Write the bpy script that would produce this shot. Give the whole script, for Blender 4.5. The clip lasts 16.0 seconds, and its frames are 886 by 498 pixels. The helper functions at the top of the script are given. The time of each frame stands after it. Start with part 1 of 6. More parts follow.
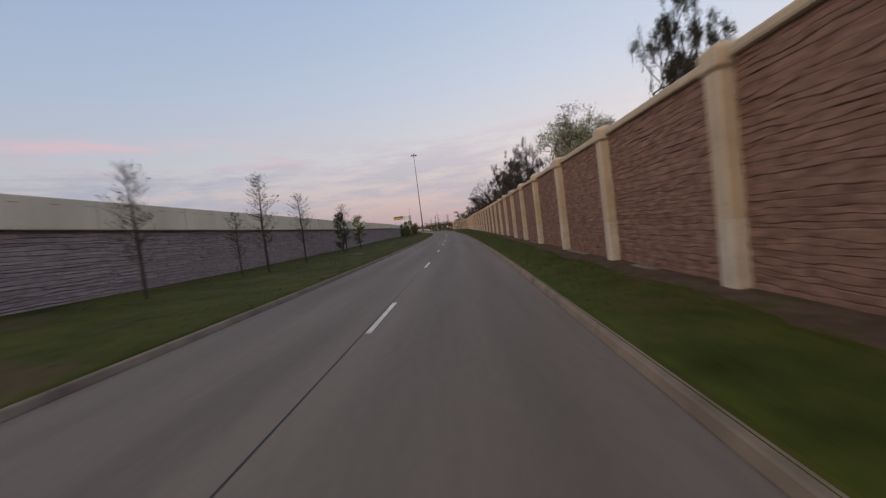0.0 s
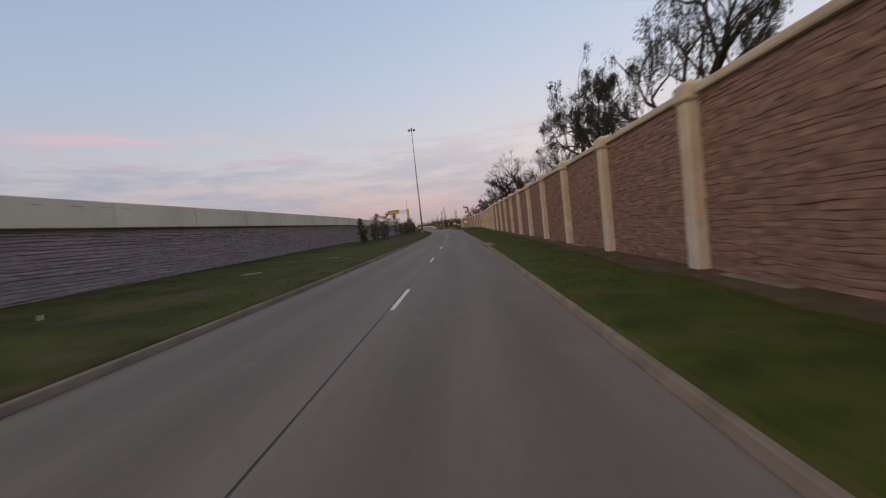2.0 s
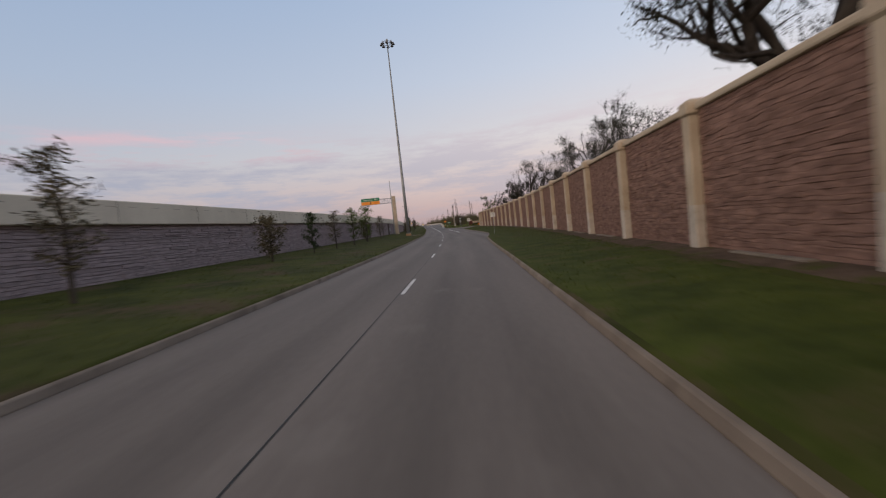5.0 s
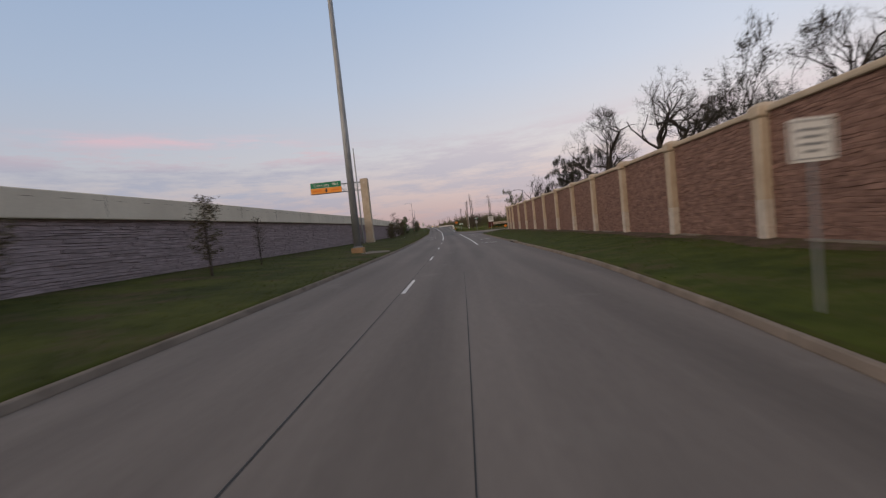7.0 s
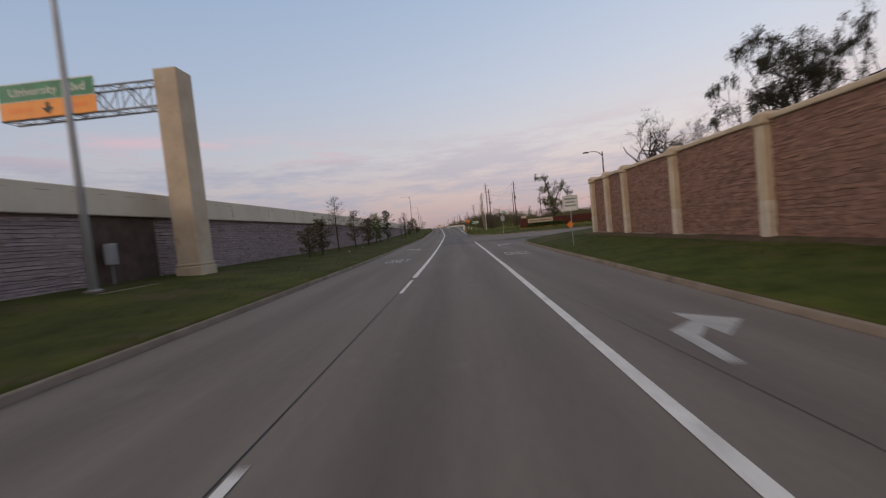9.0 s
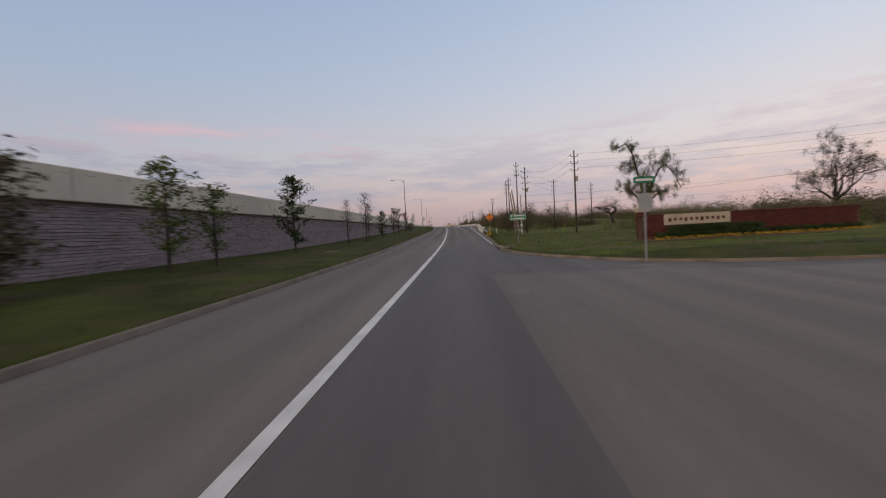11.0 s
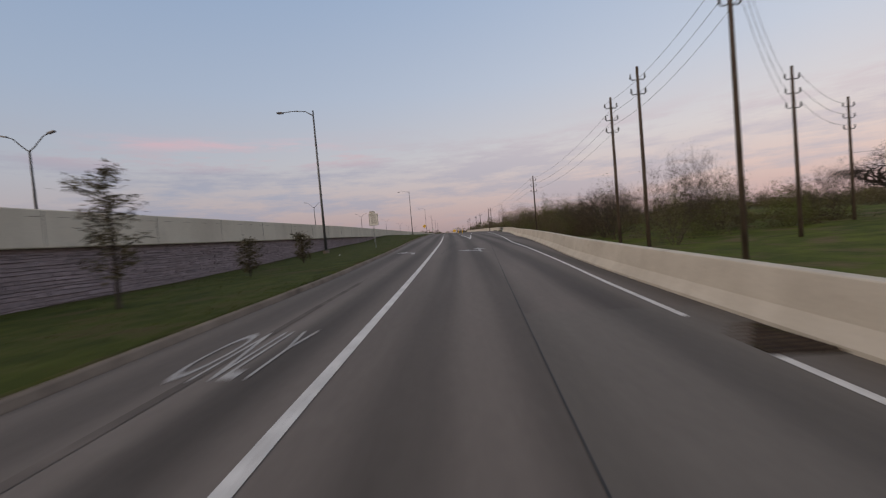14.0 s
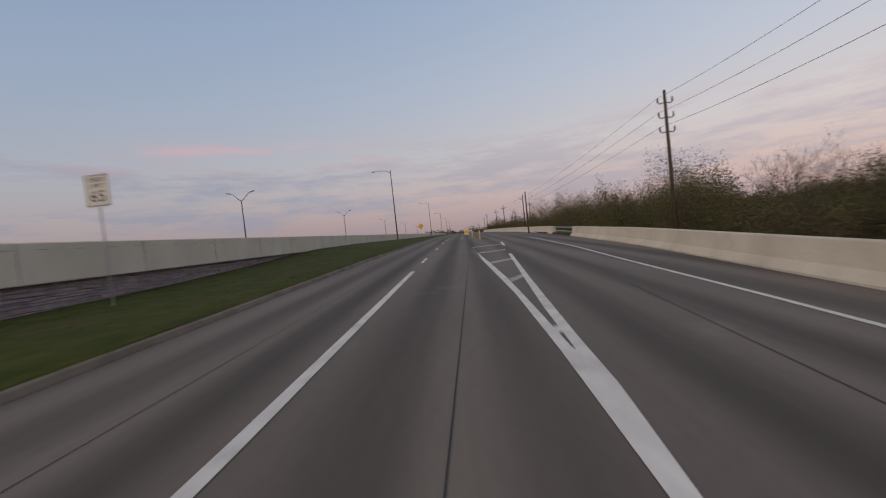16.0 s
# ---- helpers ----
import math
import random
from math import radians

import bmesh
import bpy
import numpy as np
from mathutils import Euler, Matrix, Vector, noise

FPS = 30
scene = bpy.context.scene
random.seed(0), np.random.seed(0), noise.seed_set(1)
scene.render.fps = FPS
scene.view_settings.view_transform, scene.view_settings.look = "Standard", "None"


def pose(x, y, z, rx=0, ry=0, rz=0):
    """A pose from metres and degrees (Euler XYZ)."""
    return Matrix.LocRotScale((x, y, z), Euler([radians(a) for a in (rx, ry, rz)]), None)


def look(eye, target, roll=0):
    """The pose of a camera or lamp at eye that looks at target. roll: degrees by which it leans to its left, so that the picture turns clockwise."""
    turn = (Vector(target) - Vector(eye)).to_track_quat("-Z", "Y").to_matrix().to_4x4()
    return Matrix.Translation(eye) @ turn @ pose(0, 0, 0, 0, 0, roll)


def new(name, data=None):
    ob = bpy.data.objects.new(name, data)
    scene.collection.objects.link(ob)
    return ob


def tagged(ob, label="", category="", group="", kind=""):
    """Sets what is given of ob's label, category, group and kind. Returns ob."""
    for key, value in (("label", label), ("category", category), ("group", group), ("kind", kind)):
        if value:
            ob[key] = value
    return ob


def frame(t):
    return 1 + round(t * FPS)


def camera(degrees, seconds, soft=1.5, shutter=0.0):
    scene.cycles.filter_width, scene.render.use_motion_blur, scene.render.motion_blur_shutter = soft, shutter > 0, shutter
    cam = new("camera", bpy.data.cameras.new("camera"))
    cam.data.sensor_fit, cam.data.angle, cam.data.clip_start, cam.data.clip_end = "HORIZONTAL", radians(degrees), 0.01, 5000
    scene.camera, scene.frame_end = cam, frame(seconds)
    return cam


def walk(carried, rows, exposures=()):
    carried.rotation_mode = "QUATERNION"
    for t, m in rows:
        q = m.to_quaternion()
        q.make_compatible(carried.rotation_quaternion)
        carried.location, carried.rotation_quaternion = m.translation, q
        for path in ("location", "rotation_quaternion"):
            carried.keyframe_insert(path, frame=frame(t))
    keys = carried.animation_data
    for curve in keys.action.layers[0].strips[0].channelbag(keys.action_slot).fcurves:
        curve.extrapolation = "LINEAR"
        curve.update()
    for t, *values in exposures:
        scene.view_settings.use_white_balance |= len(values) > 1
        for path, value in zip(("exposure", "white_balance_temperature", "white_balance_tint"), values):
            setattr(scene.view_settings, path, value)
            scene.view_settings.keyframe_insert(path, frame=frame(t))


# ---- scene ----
# ---------------------------------------------------------------- camera
cam = camera(93.5, 16.0, soft=1.2, shutter=0.28)
# seconds, x, y, z, yaw, pitch, roll
ROWS = [
    (0.0, 0.21, -0.38, 1.81, 3.32, -2.81, 7.14),
    (0.5, 0.05, 11.36, 1.81, 3.60, -3.10, 6.36),
    (1.0, -0.13, 23.11, 1.81, 3.94, -3.13, 6.02),
    (1.5, -0.36, 34.87, 1.81, 4.30, -3.08, 6.00),
    (2.0, -0.63, 46.64, 1.81, 4.60, -3.05, 6.22),
    (2.5, -0.95, 58.43, 1.81, 4.92, -3.16, 6.45),
    (3.0, -1.33, 70.25, 1.81, 5.16, -3.28, 6.72),
    (3.5, -1.77, 82.11, 1.81, 5.55, -3.36, 6.80),
    (4.0, -2.29, 93.99, 1.81, 5.89, -3.26, 6.80),
    (4.5, -2.88, 105.91, 1.80, 6.28, -3.22, 6.54),
    (5.0, -3.57, 117.86, 1.80, 6.71, -3.22, 6.16),
    (5.5, -4.35, 129.83, 1.80, 7.18, -3.21, 5.78),
    (6.0, -5.24, 141.82, 1.80, 7.66, -3.16, 5.53),
    (6.5, -6.23, 153.83, 1.80, 8.16, -3.03, 5.53),
    (7.0, -7.33, 165.84, 1.80, 8.66, -2.77, 5.92),
    (7.5, -8.54, 177.85, 1.80, 9.16, -2.85, 5.95),
    (8.0, -9.84, 189.85, 1.79, 9.58, -3.01, 5.70),
    (8.5, -11.26, 201.84, 1.79, 9.96, -2.72, 5.85),
    (9.0, -12.79, 213.82, 1.80, 10.23, -2.55, 5.76),
    (9.5, -14.42, 225.80, 1.81, 10.57, -2.51, 5.15),
    (10.0, -16.15, 237.78, 1.85, 10.94, -2.53, 4.31),
    (10.5, -17.96, 249.78, 1.92, 11.32, -2.59, 3.50),
    (11.0, -19.84, 261.78, 2.01, 11.66, -2.64, 2.99),
    (11.5, -21.77, 273.78, 2.13, 11.95, -2.63, 3.05),
    (12.0, -23.75, 285.78, 2.27, 12.15, -2.52, 3.94),
    (12.5, -25.77, 297.78, 2.44, 12.19, -2.21, 4.60),
    (13.0, -27.84, 309.78, 2.64, 12.42, -2.29, 4.60),
    (13.5, -29.94, 321.77, 2.86, 12.73, -2.12, 4.33),
    (14.0, -32.06, 333.76, 3.10, 13.04, -1.92, 4.95),
    (14.5, -34.21, 345.75, 3.36, 13.43, -1.82, 5.40),
    (15.0, -36.40, 357.70, 3.63, 13.78, -1.89, 5.77),
    (15.5, -38.64, 369.64, 3.89, 14.28, -1.59, 6.42),
    (16.0, -40.91, 381.57, 4.15, 15.10, -1.94, 6.22),
]
PATH = [(t, pose(x, y, z, 90 + pitch, 0, yaw) @ pose(0, 0, 0, 0, 0, -roll)) for t, x, y, z, yaw, pitch, roll in ROWS]
walk(cam, PATH, [(0.0, 0.05), (4.0, 0.05), (9.0, 0.0), (12.0, -0.05), (14.0, -0.12), (16.0, -0.22)])

# ---------------------------------------------------------------- light
world = bpy.data.worlds.new("dusk_sky")
scene.world = world
world.use_nodes = True


def node(tree, kind, where=None, **sets):
    n = tree.nodes.new(kind)
    for key, value in (where or {}).items():
        n.inputs[key].default_value = value
    if "op" in sets:
        n.operation = sets["op"]
    return n


def ramp(tree, stops, mode="LINEAR"):
    n = tree.nodes.new("ShaderNodeValToRGB")
    n.color_ramp.interpolation = mode
    el = n.color_ramp.elements
    while len(el) < len(stops):
        el.new(0.5)
    for e, (p, c) in zip(el, stops):
        e.position = p
        e.color = (*c, 1) if len(c) == 3 else c
    return n


def build_sky():
    t = world.node_tree
    t.nodes.clear()
    ln = t.links.new
    out = t.nodes.new("ShaderNodeOutputWorld")
    bg = t.nodes.new("ShaderNodeBackground")
    ln(bg.outputs[0], out.inputs[0])
    co = t.nodes.new("ShaderNodeTexCoord")
    sep = t.nodes.new("ShaderNodeSeparateXYZ")
    ln(co.outputs["Generated"], sep.inputs[0])
    # height above the horizon drives the dusk gradient
    grad = ramp(t, [(0.0, (0.50, 0.39, 0.41)), (0.035, (0.64, 0.48, 0.49)), (0.09, (0.75, 0.61, 0.61)), (0.18, (0.745, 0.725, 0.775)),
                    (0.32, (0.60, 0.68, 0.84)), (0.52, (0.44, 0.57, 0.80)), (0.75, (0.36, 0.445, 0.585)), (1.0, (0.33, 0.37, 0.46))])
    ln(sep.outputs["Z"], grad.inputs[0])
    sky = t.nodes.new("ShaderNodeTexSky")
    sky.sky_type = "NISHITA"
    sky.sun_disc = False
    sky.sun_elevation = radians(2.0)
    sky.sun_rotation = radians(221.0)
    bright = node(t, "ShaderNodeMixRGB", {0: 1.0, 2: (0.1, 0.1, 0.1, 1)})
    bright.blend_type = "MULTIPLY"
    ln(sky.outputs[0], bright.inputs[1])
    mix = node(t, "ShaderNodeMixRGB", {0: 0.12})
    ln(grad.outputs[0], mix.inputs[1])
    ln(bright.outputs[0], mix.inputs[2])
    # thin level streaks of cloud
    turn = node(t, "ShaderNodeMapping", {"Rotation": (0, 0, 0), "Scale": (3.4, 3.4, 22.0)})
    ln(co.outputs["Generated"], turn.inputs[0])
    n1 = node(t, "ShaderNodeTexNoise", {"Scale": 1.3, "Detail": 10.0, "Roughness": 0.66})
    ln(turn.outputs[0], n1.inputs["Vector"])
    thin = ramp(t, [(0.45, (0, 0, 0)), (0.60, (1, 1, 1))])
    ln(n1.outputs["Fac"], thin.inputs[0])
    band = ramp(t, [(0.0, (0.15, 0.15, 0.15)), (0.06, (0.8, 0.8, 0.8)), (0.20, (0.9, 0.9, 0.9)), (0.225, (0.35, 0.35, 0.35)), (0.26, (0, 0, 0))])
    ln(sep.outputs["Z"], band.inputs[0])
    amount = node(t, "ShaderNodeMath", op="MULTIPLY")
    ln(thin.outputs[0], amount.inputs[0])
    ln(band.outputs[0], amount.inputs[1])
    half = node(t, "ShaderNodeMath", {1: 0.78}, op="MULTIPLY")
    ln(amount.outputs[0], half.inputs[0])
    tone = ramp(t, [(0.0, (0.44, 0.40, 0.48)), (0.12, (0.43, 0.47, 0.60)), (0.165, (0.48, 0.47, 0.57)), (0.195, (0.86, 0.53, 0.56)), (0.225, (0.74, 0.58, 0.64))])
    ln(sep.outputs["Z"], tone.inputs[0])
    # only the clouds towards the left of the way catch the pink light
    away = node(t, "ShaderNodeVectorMath", {1: (-0.60, 0.78, 0.16)}, op="DOT_PRODUCT")
    ln(co.outputs["Generated"], away.inputs[0])
    part_pink = ramp(t, [(0.93, (0, 0, 0)), (0.985, (1, 1, 1))])
    ln(away.outputs["Value"], part_pink.inputs[0])
    plain = ramp(t, [(0.0, (0.44, 0.41, 0.48)), (0.12, (0.46, 0.46, 0.56)), (0.2, (0.60, 0.54, 0.61)), (0.3, (0.64, 0.60, 0.68))])
    ln(sep.outputs["Z"], plain.inputs[0])
    both = t.nodes.new("ShaderNodeMixRGB")
    ln(part_pink.outputs[0], both.inputs[0])
    ln(plain.outputs[0], both.inputs[1])
    ln(tone.outputs[0], both.inputs[2])
    cloud = t.nodes.new("ShaderNodeMixRGB")
    ln(half.outputs[0], cloud.inputs[0])
    ln(mix.outputs[0], cloud.inputs[1])
    ln(both.outputs[0], cloud.inputs[2])
    # one ragged streak, ahead and to the left, still catches the pink light
    ahead = node(t, "ShaderNodeVectorMath", {1: (-0.625, 0.747, 0.225)}, op="DOT_PRODUCT")
    ln(co.outputs["Generated"], ahead.inputs[0])
    near = ramp(t, [(0.966, (0, 0, 0)), (0.990, (1, 1, 1))])
    ln(ahead.outputs["Value"], near.inputs[0])
    strip = ramp(t, [(0.207, (0, 0, 0)), (0.221, (1, 1, 1)), (0.229, (0.8, 0.8, 0.8)), (0.241, (0, 0, 0))])
    ln(sep.outputs["Z"], strip.inputs[0])
    rag = node(t, "ShaderNodeMapping", {"Scale": (8.0, 8.0, 46.0)})
    ln(co.outputs["Generated"], rag.inputs[0])
    n2 = node(t, "ShaderNodeTexNoise", {"Scale": 1.0, "Detail": 6.0, "Roughness": 0.6})
    ln(rag.outputs[0], n2.inputs["Vector"])
    torn = ramp(t, [(0.40, (0.0, 0.0, 0.0)), (0.62, (0.8, 0.8, 0.8))])
    ln(n2.outputs["Fac"], torn.inputs[0])
    f1 = node(t, "ShaderNodeMath", op="MULTIPLY")
    ln(near.outputs[0], f1.inputs[0])
    ln(strip.outputs[0], f1.inputs[1])
    f2 = node(t, "ShaderNodeMath", op="MULTIPLY")
    ln(f1.outputs[0], f2.inputs[0])
    ln(torn.outputs[0], f2.inputs[1])
    streak = node(t, "ShaderNodeMixRGB", {2: (0.91, 0.61, 0.65, 1)})
    ln(f2.outputs[0], streak.inputs[0])
    ln(cloud.outputs[0], streak.inputs[1])
    # the afterglow of the sunset, behind the way
    dot = node(t, "ShaderNodeVectorMath", {1: (-0.62, -0.77, 0.12)}, op="DOT_PRODUCT")
    ln(co.outputs["Generated"], dot.inputs[0])
    glow = ramp(t, [(0.15, (0, 0, 0)), (0.95, (1, 1, 1))], "EASE")
    ln(dot.outputs["Value"], glow.inputs[0])
    warm = node(t, "ShaderNodeMixRGB", {2: (1.30, 0.98, 0.76, 1)})
    ln(glow.outputs[0], warm.inputs[0])
    ln(streak.outputs[0], warm.inputs[1])
    # the sky pales and warms from the left of the way to the right
    side = node(t, "ShaderNodeMapRange", {"From Min": -0.9, "From Max": 0.5})
    ln(sep.outputs["X"], side.inputs[0])
    tint = node(t, "ShaderNodeMixRGB", {1: (0.69, 0.745, 0.79, 1), 2: (1.14, 1.075, 1.01, 1)})
    ln(side.outputs[0], tint.inputs[0])
    pale = node(t, "ShaderNodeMixRGB", {0: 1.0})
    pale.blend_type = "MULTIPLY"
    ln(warm.outputs[0], pale.inputs[1])
    ln(tint.outputs[0], pale.inputs[2])
    ln(pale.outputs[0], bg.inputs[0])
    bg.inputs[1].default_value = 1.0


build_sky()
sun = new("sun", bpy.data.lights.new("sun", "SUN"))
sun.data.energy, sun.data.angle, sun.data.color = 0.5, radians(30), (1.0, 0.83, 0.69)
sun.matrix_world = look((-75, -75, 32), (0, 0, 0))

# ---------------------------------------------------------------- the line of the road
# way along the road, heading
HEAD = [(-200, 0), (0, 0), (35, 1.15), (70, 2.05), (106, 2.89), (130, 3.77), (154, 4.97), (178, 6.11), (202, 7.09), (226, 8.15),
        (250, 8.94), (275, 9.24), (299, 9.41), (324, 9.77), (348, 10.43), (372, 11.36), (384, 11.88), (430, 12.2), (2400, 12.2)]
RISE = [(-200, 0), (226, 0), (238, 0.03), (251, 0.10), (263, 0.20), (275, 0.32), (287, 0.47), (299, 0.63), (312, 0.82), (324, 1.04),
        (336, 1.29), (348, 1.55), (360, 1.83), (372, 2.09), (384, 2.34), (410, 2.82), (440, 3.2), (480, 3.5), (600, 3.9), (2400, 3.9)]
FALL = 0.03


def table(rows):
    a, b = zip(*rows)
    return lambda s: float(np.interp(s, a, b))


head_at, rise_at = table(HEAD), table(RISE)
_S = np.arange(-200.0, 2400.5, 0.5)
_H = np.radians(np.interp(_S, *zip(*HEAD)))
_X = np.concatenate([[0], np.cumsum(-np.sin((_H[1:] + _H[:-1]) / 2) * 0.5)])
_Y = np.concatenate([[0], np.cumsum(np.cos((_H[1:] + _H[:-1]) / 2) * 0.5)])
_X -= np.interp(0, _S, _X)
_Y -= np.interp(0, _S, _Y)


def on(s, d, z=0.0):
    """The place s along the road, d to the right of the way, at height z."""
    h = radians(head_at(s))
    return Vector((np.interp(s, _S, _X) + d * math.cos(h), np.interp(s, _S, _Y) + d * math.sin(h), z))


def stand(s, d, z, turn=0.0):
    """A pose there whose y axis points along the road."""
    p = on(s, d, z)
    return pose(p.x, p.y, p.z, 0, 0, head_at(s) + turn)


left_kerb = table([(-200, -5.55), (110, -5.5), (200, -5.65), (230, -5.9), (262, -5.75), (290, -5.15), (305, -5.4), (320, -5.5), (342, -5.3), (352, -5.1), (366, -5.2), (388, -5.75), (400, -5.85), (2400, -5.85)])
right_kerb = table([(-200, 1.95), (20, 1.95), (97, 1.7), (112, 1.66), (130, 1.9), (146, 2.2), (154, 2.45), (164, 3.0), (173, 4.1), (181, 4.8), (190, 4.95), (204, 5.0), (213, 5.1), (225, 5.4), (240, 5.75), (250, 6.1), (255, 6.6), (258, 8.2), (260, 11.0), (261.5, 16.0), (262.5, 28.0), (263.0, 70.0), (277.2, 70.0), (277.8, 25.0), (278.6, 15.0), (280, 10.2), (281.7, 7.4), (284.6, 4.8), (287.5, 3.3), (290.5, 2.75), (296, 2.9), (304, 3.2), (311, 3.45), (316, 3.65), (331, 4.35), (336, 4.6), (353, 5.6), (366, 6.3), (379, 7.1), (392, 8.1), (405, 9.2), (425, 10.4), (470, 11.0), (600, 9.0), (2400, 9.0)])
wall_foot = table([(-200, 0.6), (10, 0.72), (28, 0.6), (60, 0.68), (104, 1.0), (122, 0.85), (188, 0.95), (231, 0.9), (252, 0.85), (297, 0.88), (315, 1.08), (330, 1.4), (345, 1.65), (358, 1.75), (370, 2.05),
                   (382, 2.45), (394, 2.8), (405, 3.0), (415, 3.4), (428, 4.1), (445, 4.25), (2400, 4.3)])
wall_top = table([(-200, 4.95), (10, 5.0), (30, 4.8), (60, 4.55), (104, 4.6), (122, 4.48), (150, 4.6), (188, 4.9), (218, 5.05), (231, 5.2), (252, 5.3), (280, 5.38), (321, 5.37), (350, 5.36), (370, 5.4), (394, 5.52), (2400, 5.5)])
# height at which the stone face ends under the parapet
ledge_at = table([(-200, 3.65), (10, 3.7), (28, 3.52), (60, 3.36), (104, 3.5), (122, 3.4), (150, 3.48), (188, 3.79), (218, 3.9), (231, 3.99), (252, 4.0), (297, 3.95), (321, 3.98), (350, 3.9), (370, 3.88), (394, 3.95), (2400, 3.9)])
fence_line = table([(-200, 5.15), (25, 5.2), (60, 5.7), (100, 6.2), (118, 6.45), (140, 7.6), (162, 9.05), (175, 9.85), (204, 10.85), (250, 11.4)])
fence_foot = table([(-200, 0.02), (20, 0.05), (60, 0.15), (94, 0.25), (175, 0.38), (250, 0.43)])


def road_z(s, d):
    return rise_at(s) - FALL * max(-12, min(d, 8.0))


def ground_z(s, d):
    lk, rk = left_kerb(s), right_kerb(s)
    if d <= lk:
        top = road_z(s, lk) + 0.14
        u = (lk - d) / (16.0 + lk)
        return top + (wall_foot(s) - top) * min(1, u)
    if d >= rk:
        top = road_z(s, rk) + 0.14
        if s < 257:
            fl = fence_line(s)
            base = fence_foot(s)
            u = min(1, max(0, (d - rk) / max(0.5, fl - rk)))
            return top + (base - top) * u
        low = 0.55
        if s > 380:
            low = 0.55 + min(1, (s - 380) / 80) * 2.6
        u = min(1, max(0, (d - rk - 0.8) / 6.0))
        z = top + (low - top) * u * u * (3 - 2 * u)
        levee = min(1, max(0, (d - 22) / 28)) * min(1, max(0, (s - 275) / 30)) * 1.1
        return z + levee * max(0, 1 - max(0, s - 420) / 120)
    return road_z(s, d) - 0.30

# ---------------------------------------------------------------- materials


def surface(name, dark, light, size=1.0, rough=0.85, bump=0.15, grain=60.0, metal=0.0, stretch=(1, 1, 1), island=0.0, uv=False, spots=None, thing=0.0):
    """A weathered surface: stains at one scale, grain at another, a fine relief, and some change from piece to piece."""
    m = bpy.data.materials.new(name)
    m.use_nodes = True
    t = m.node_tree
    ln = t.links.new
    p = t.nodes["Principled BSDF"]
    p.inputs["Roughness"].default_value = rough
    p.inputs["Metallic"].default_value = metal
    p.inputs["Specular IOR Level"].default_value = 0.12 if rough > 0.78 else 0.4
    if uv:
        src = t.nodes.new("ShaderNodeTexCoord").outputs["UV"]
    else:
        src = t.nodes.new("ShaderNodeNewGeometry").outputs["Position"]
    mp = node(t, "ShaderNodeMapping", {"Scale": stretch})
    ln(src, mp.inputs[0])
    big = node(t, "ShaderNodeTexNoise", {"Scale": 1.0 / size, "Detail": 6.0, "Roughness": 0.62})
    ln(mp.outputs[0], big.inputs["Vector"])
    fine = node(t, "ShaderNodeTexNoise", {"Scale": grain, "Detail": 3.0, "Roughness": 0.6})
    ln(src, fine.inputs["Vector"])
    r = ramp(t, [(0.30, dark), (0.70, light)])
    ln(big.outputs["Fac"], r.inputs[0])
    col = r.outputs[0]
    if spots:
        sn = node(t, "ShaderNodeTexNoise", {"Scale": 1.0 / spots[1], "Detail": 5.0, "Roughness": 0.7})
        ln(src, sn.inputs["Vector"])
        sr = ramp(t, [(spots[2], (0, 0, 0)), (spots[2] + 0.14, (1, 1, 1))])
        ln(sn.outputs["Fac"], sr.inputs[0])
        sm = node(t, "ShaderNodeMixRGB", {2: (*spots[0], 1)})
        ln(sr.outputs[0], sm.inputs[0])
        ln(col, sm.inputs[1])
        col = sm.outputs[0]
    g = node(t, "ShaderNodeMapRange", {"To Min": 0.82, "To Max": 1.18})
    ln(fine.outputs["Fac"], g.inputs[0])
    val = g.outputs[0]
    if island or thing:
        i = t.nodes.new("ShaderNodeNewGeometry").outputs["Random Per Island"] if island else t.nodes.new("ShaderNodeObjectInfo").outputs["Random"]
        k = island or thing
        ir = node(t, "ShaderNodeMapRange", {"To Min": 1 - k, "To Max": 1 + k})
        ln(i, ir.inputs[0])
        mul = node(t, "ShaderNodeMath", op="MULTIPLY")
        ln(val, mul.inputs[0])
        ln(ir.outputs[0], mul.inputs[1])
        val = mul.outputs[0]
    sc = node(t, "ShaderNodeVectorMath", op="SCALE")
    ln(col, sc.inputs[0])
    ln(val, sc.inputs["Scale"])
    ln(sc.outputs[0], p.inputs["Base Color"])
    if bump:
        add = node(t, "ShaderNodeMath", {1: 0.6}, op="MULTIPLY_ADD")
        ln(fine.outputs["Fac"], add.inputs[0])
        ln(big.outputs["Fac"], add.inputs[2])
        b = node(t, "ShaderNodeBump", {"Strength": bump, "Distance": 0.02})
        ln(add.outputs[0], b.inputs["Height"])
        ln(b.outputs[0], p.inputs["Normal"])
    return m


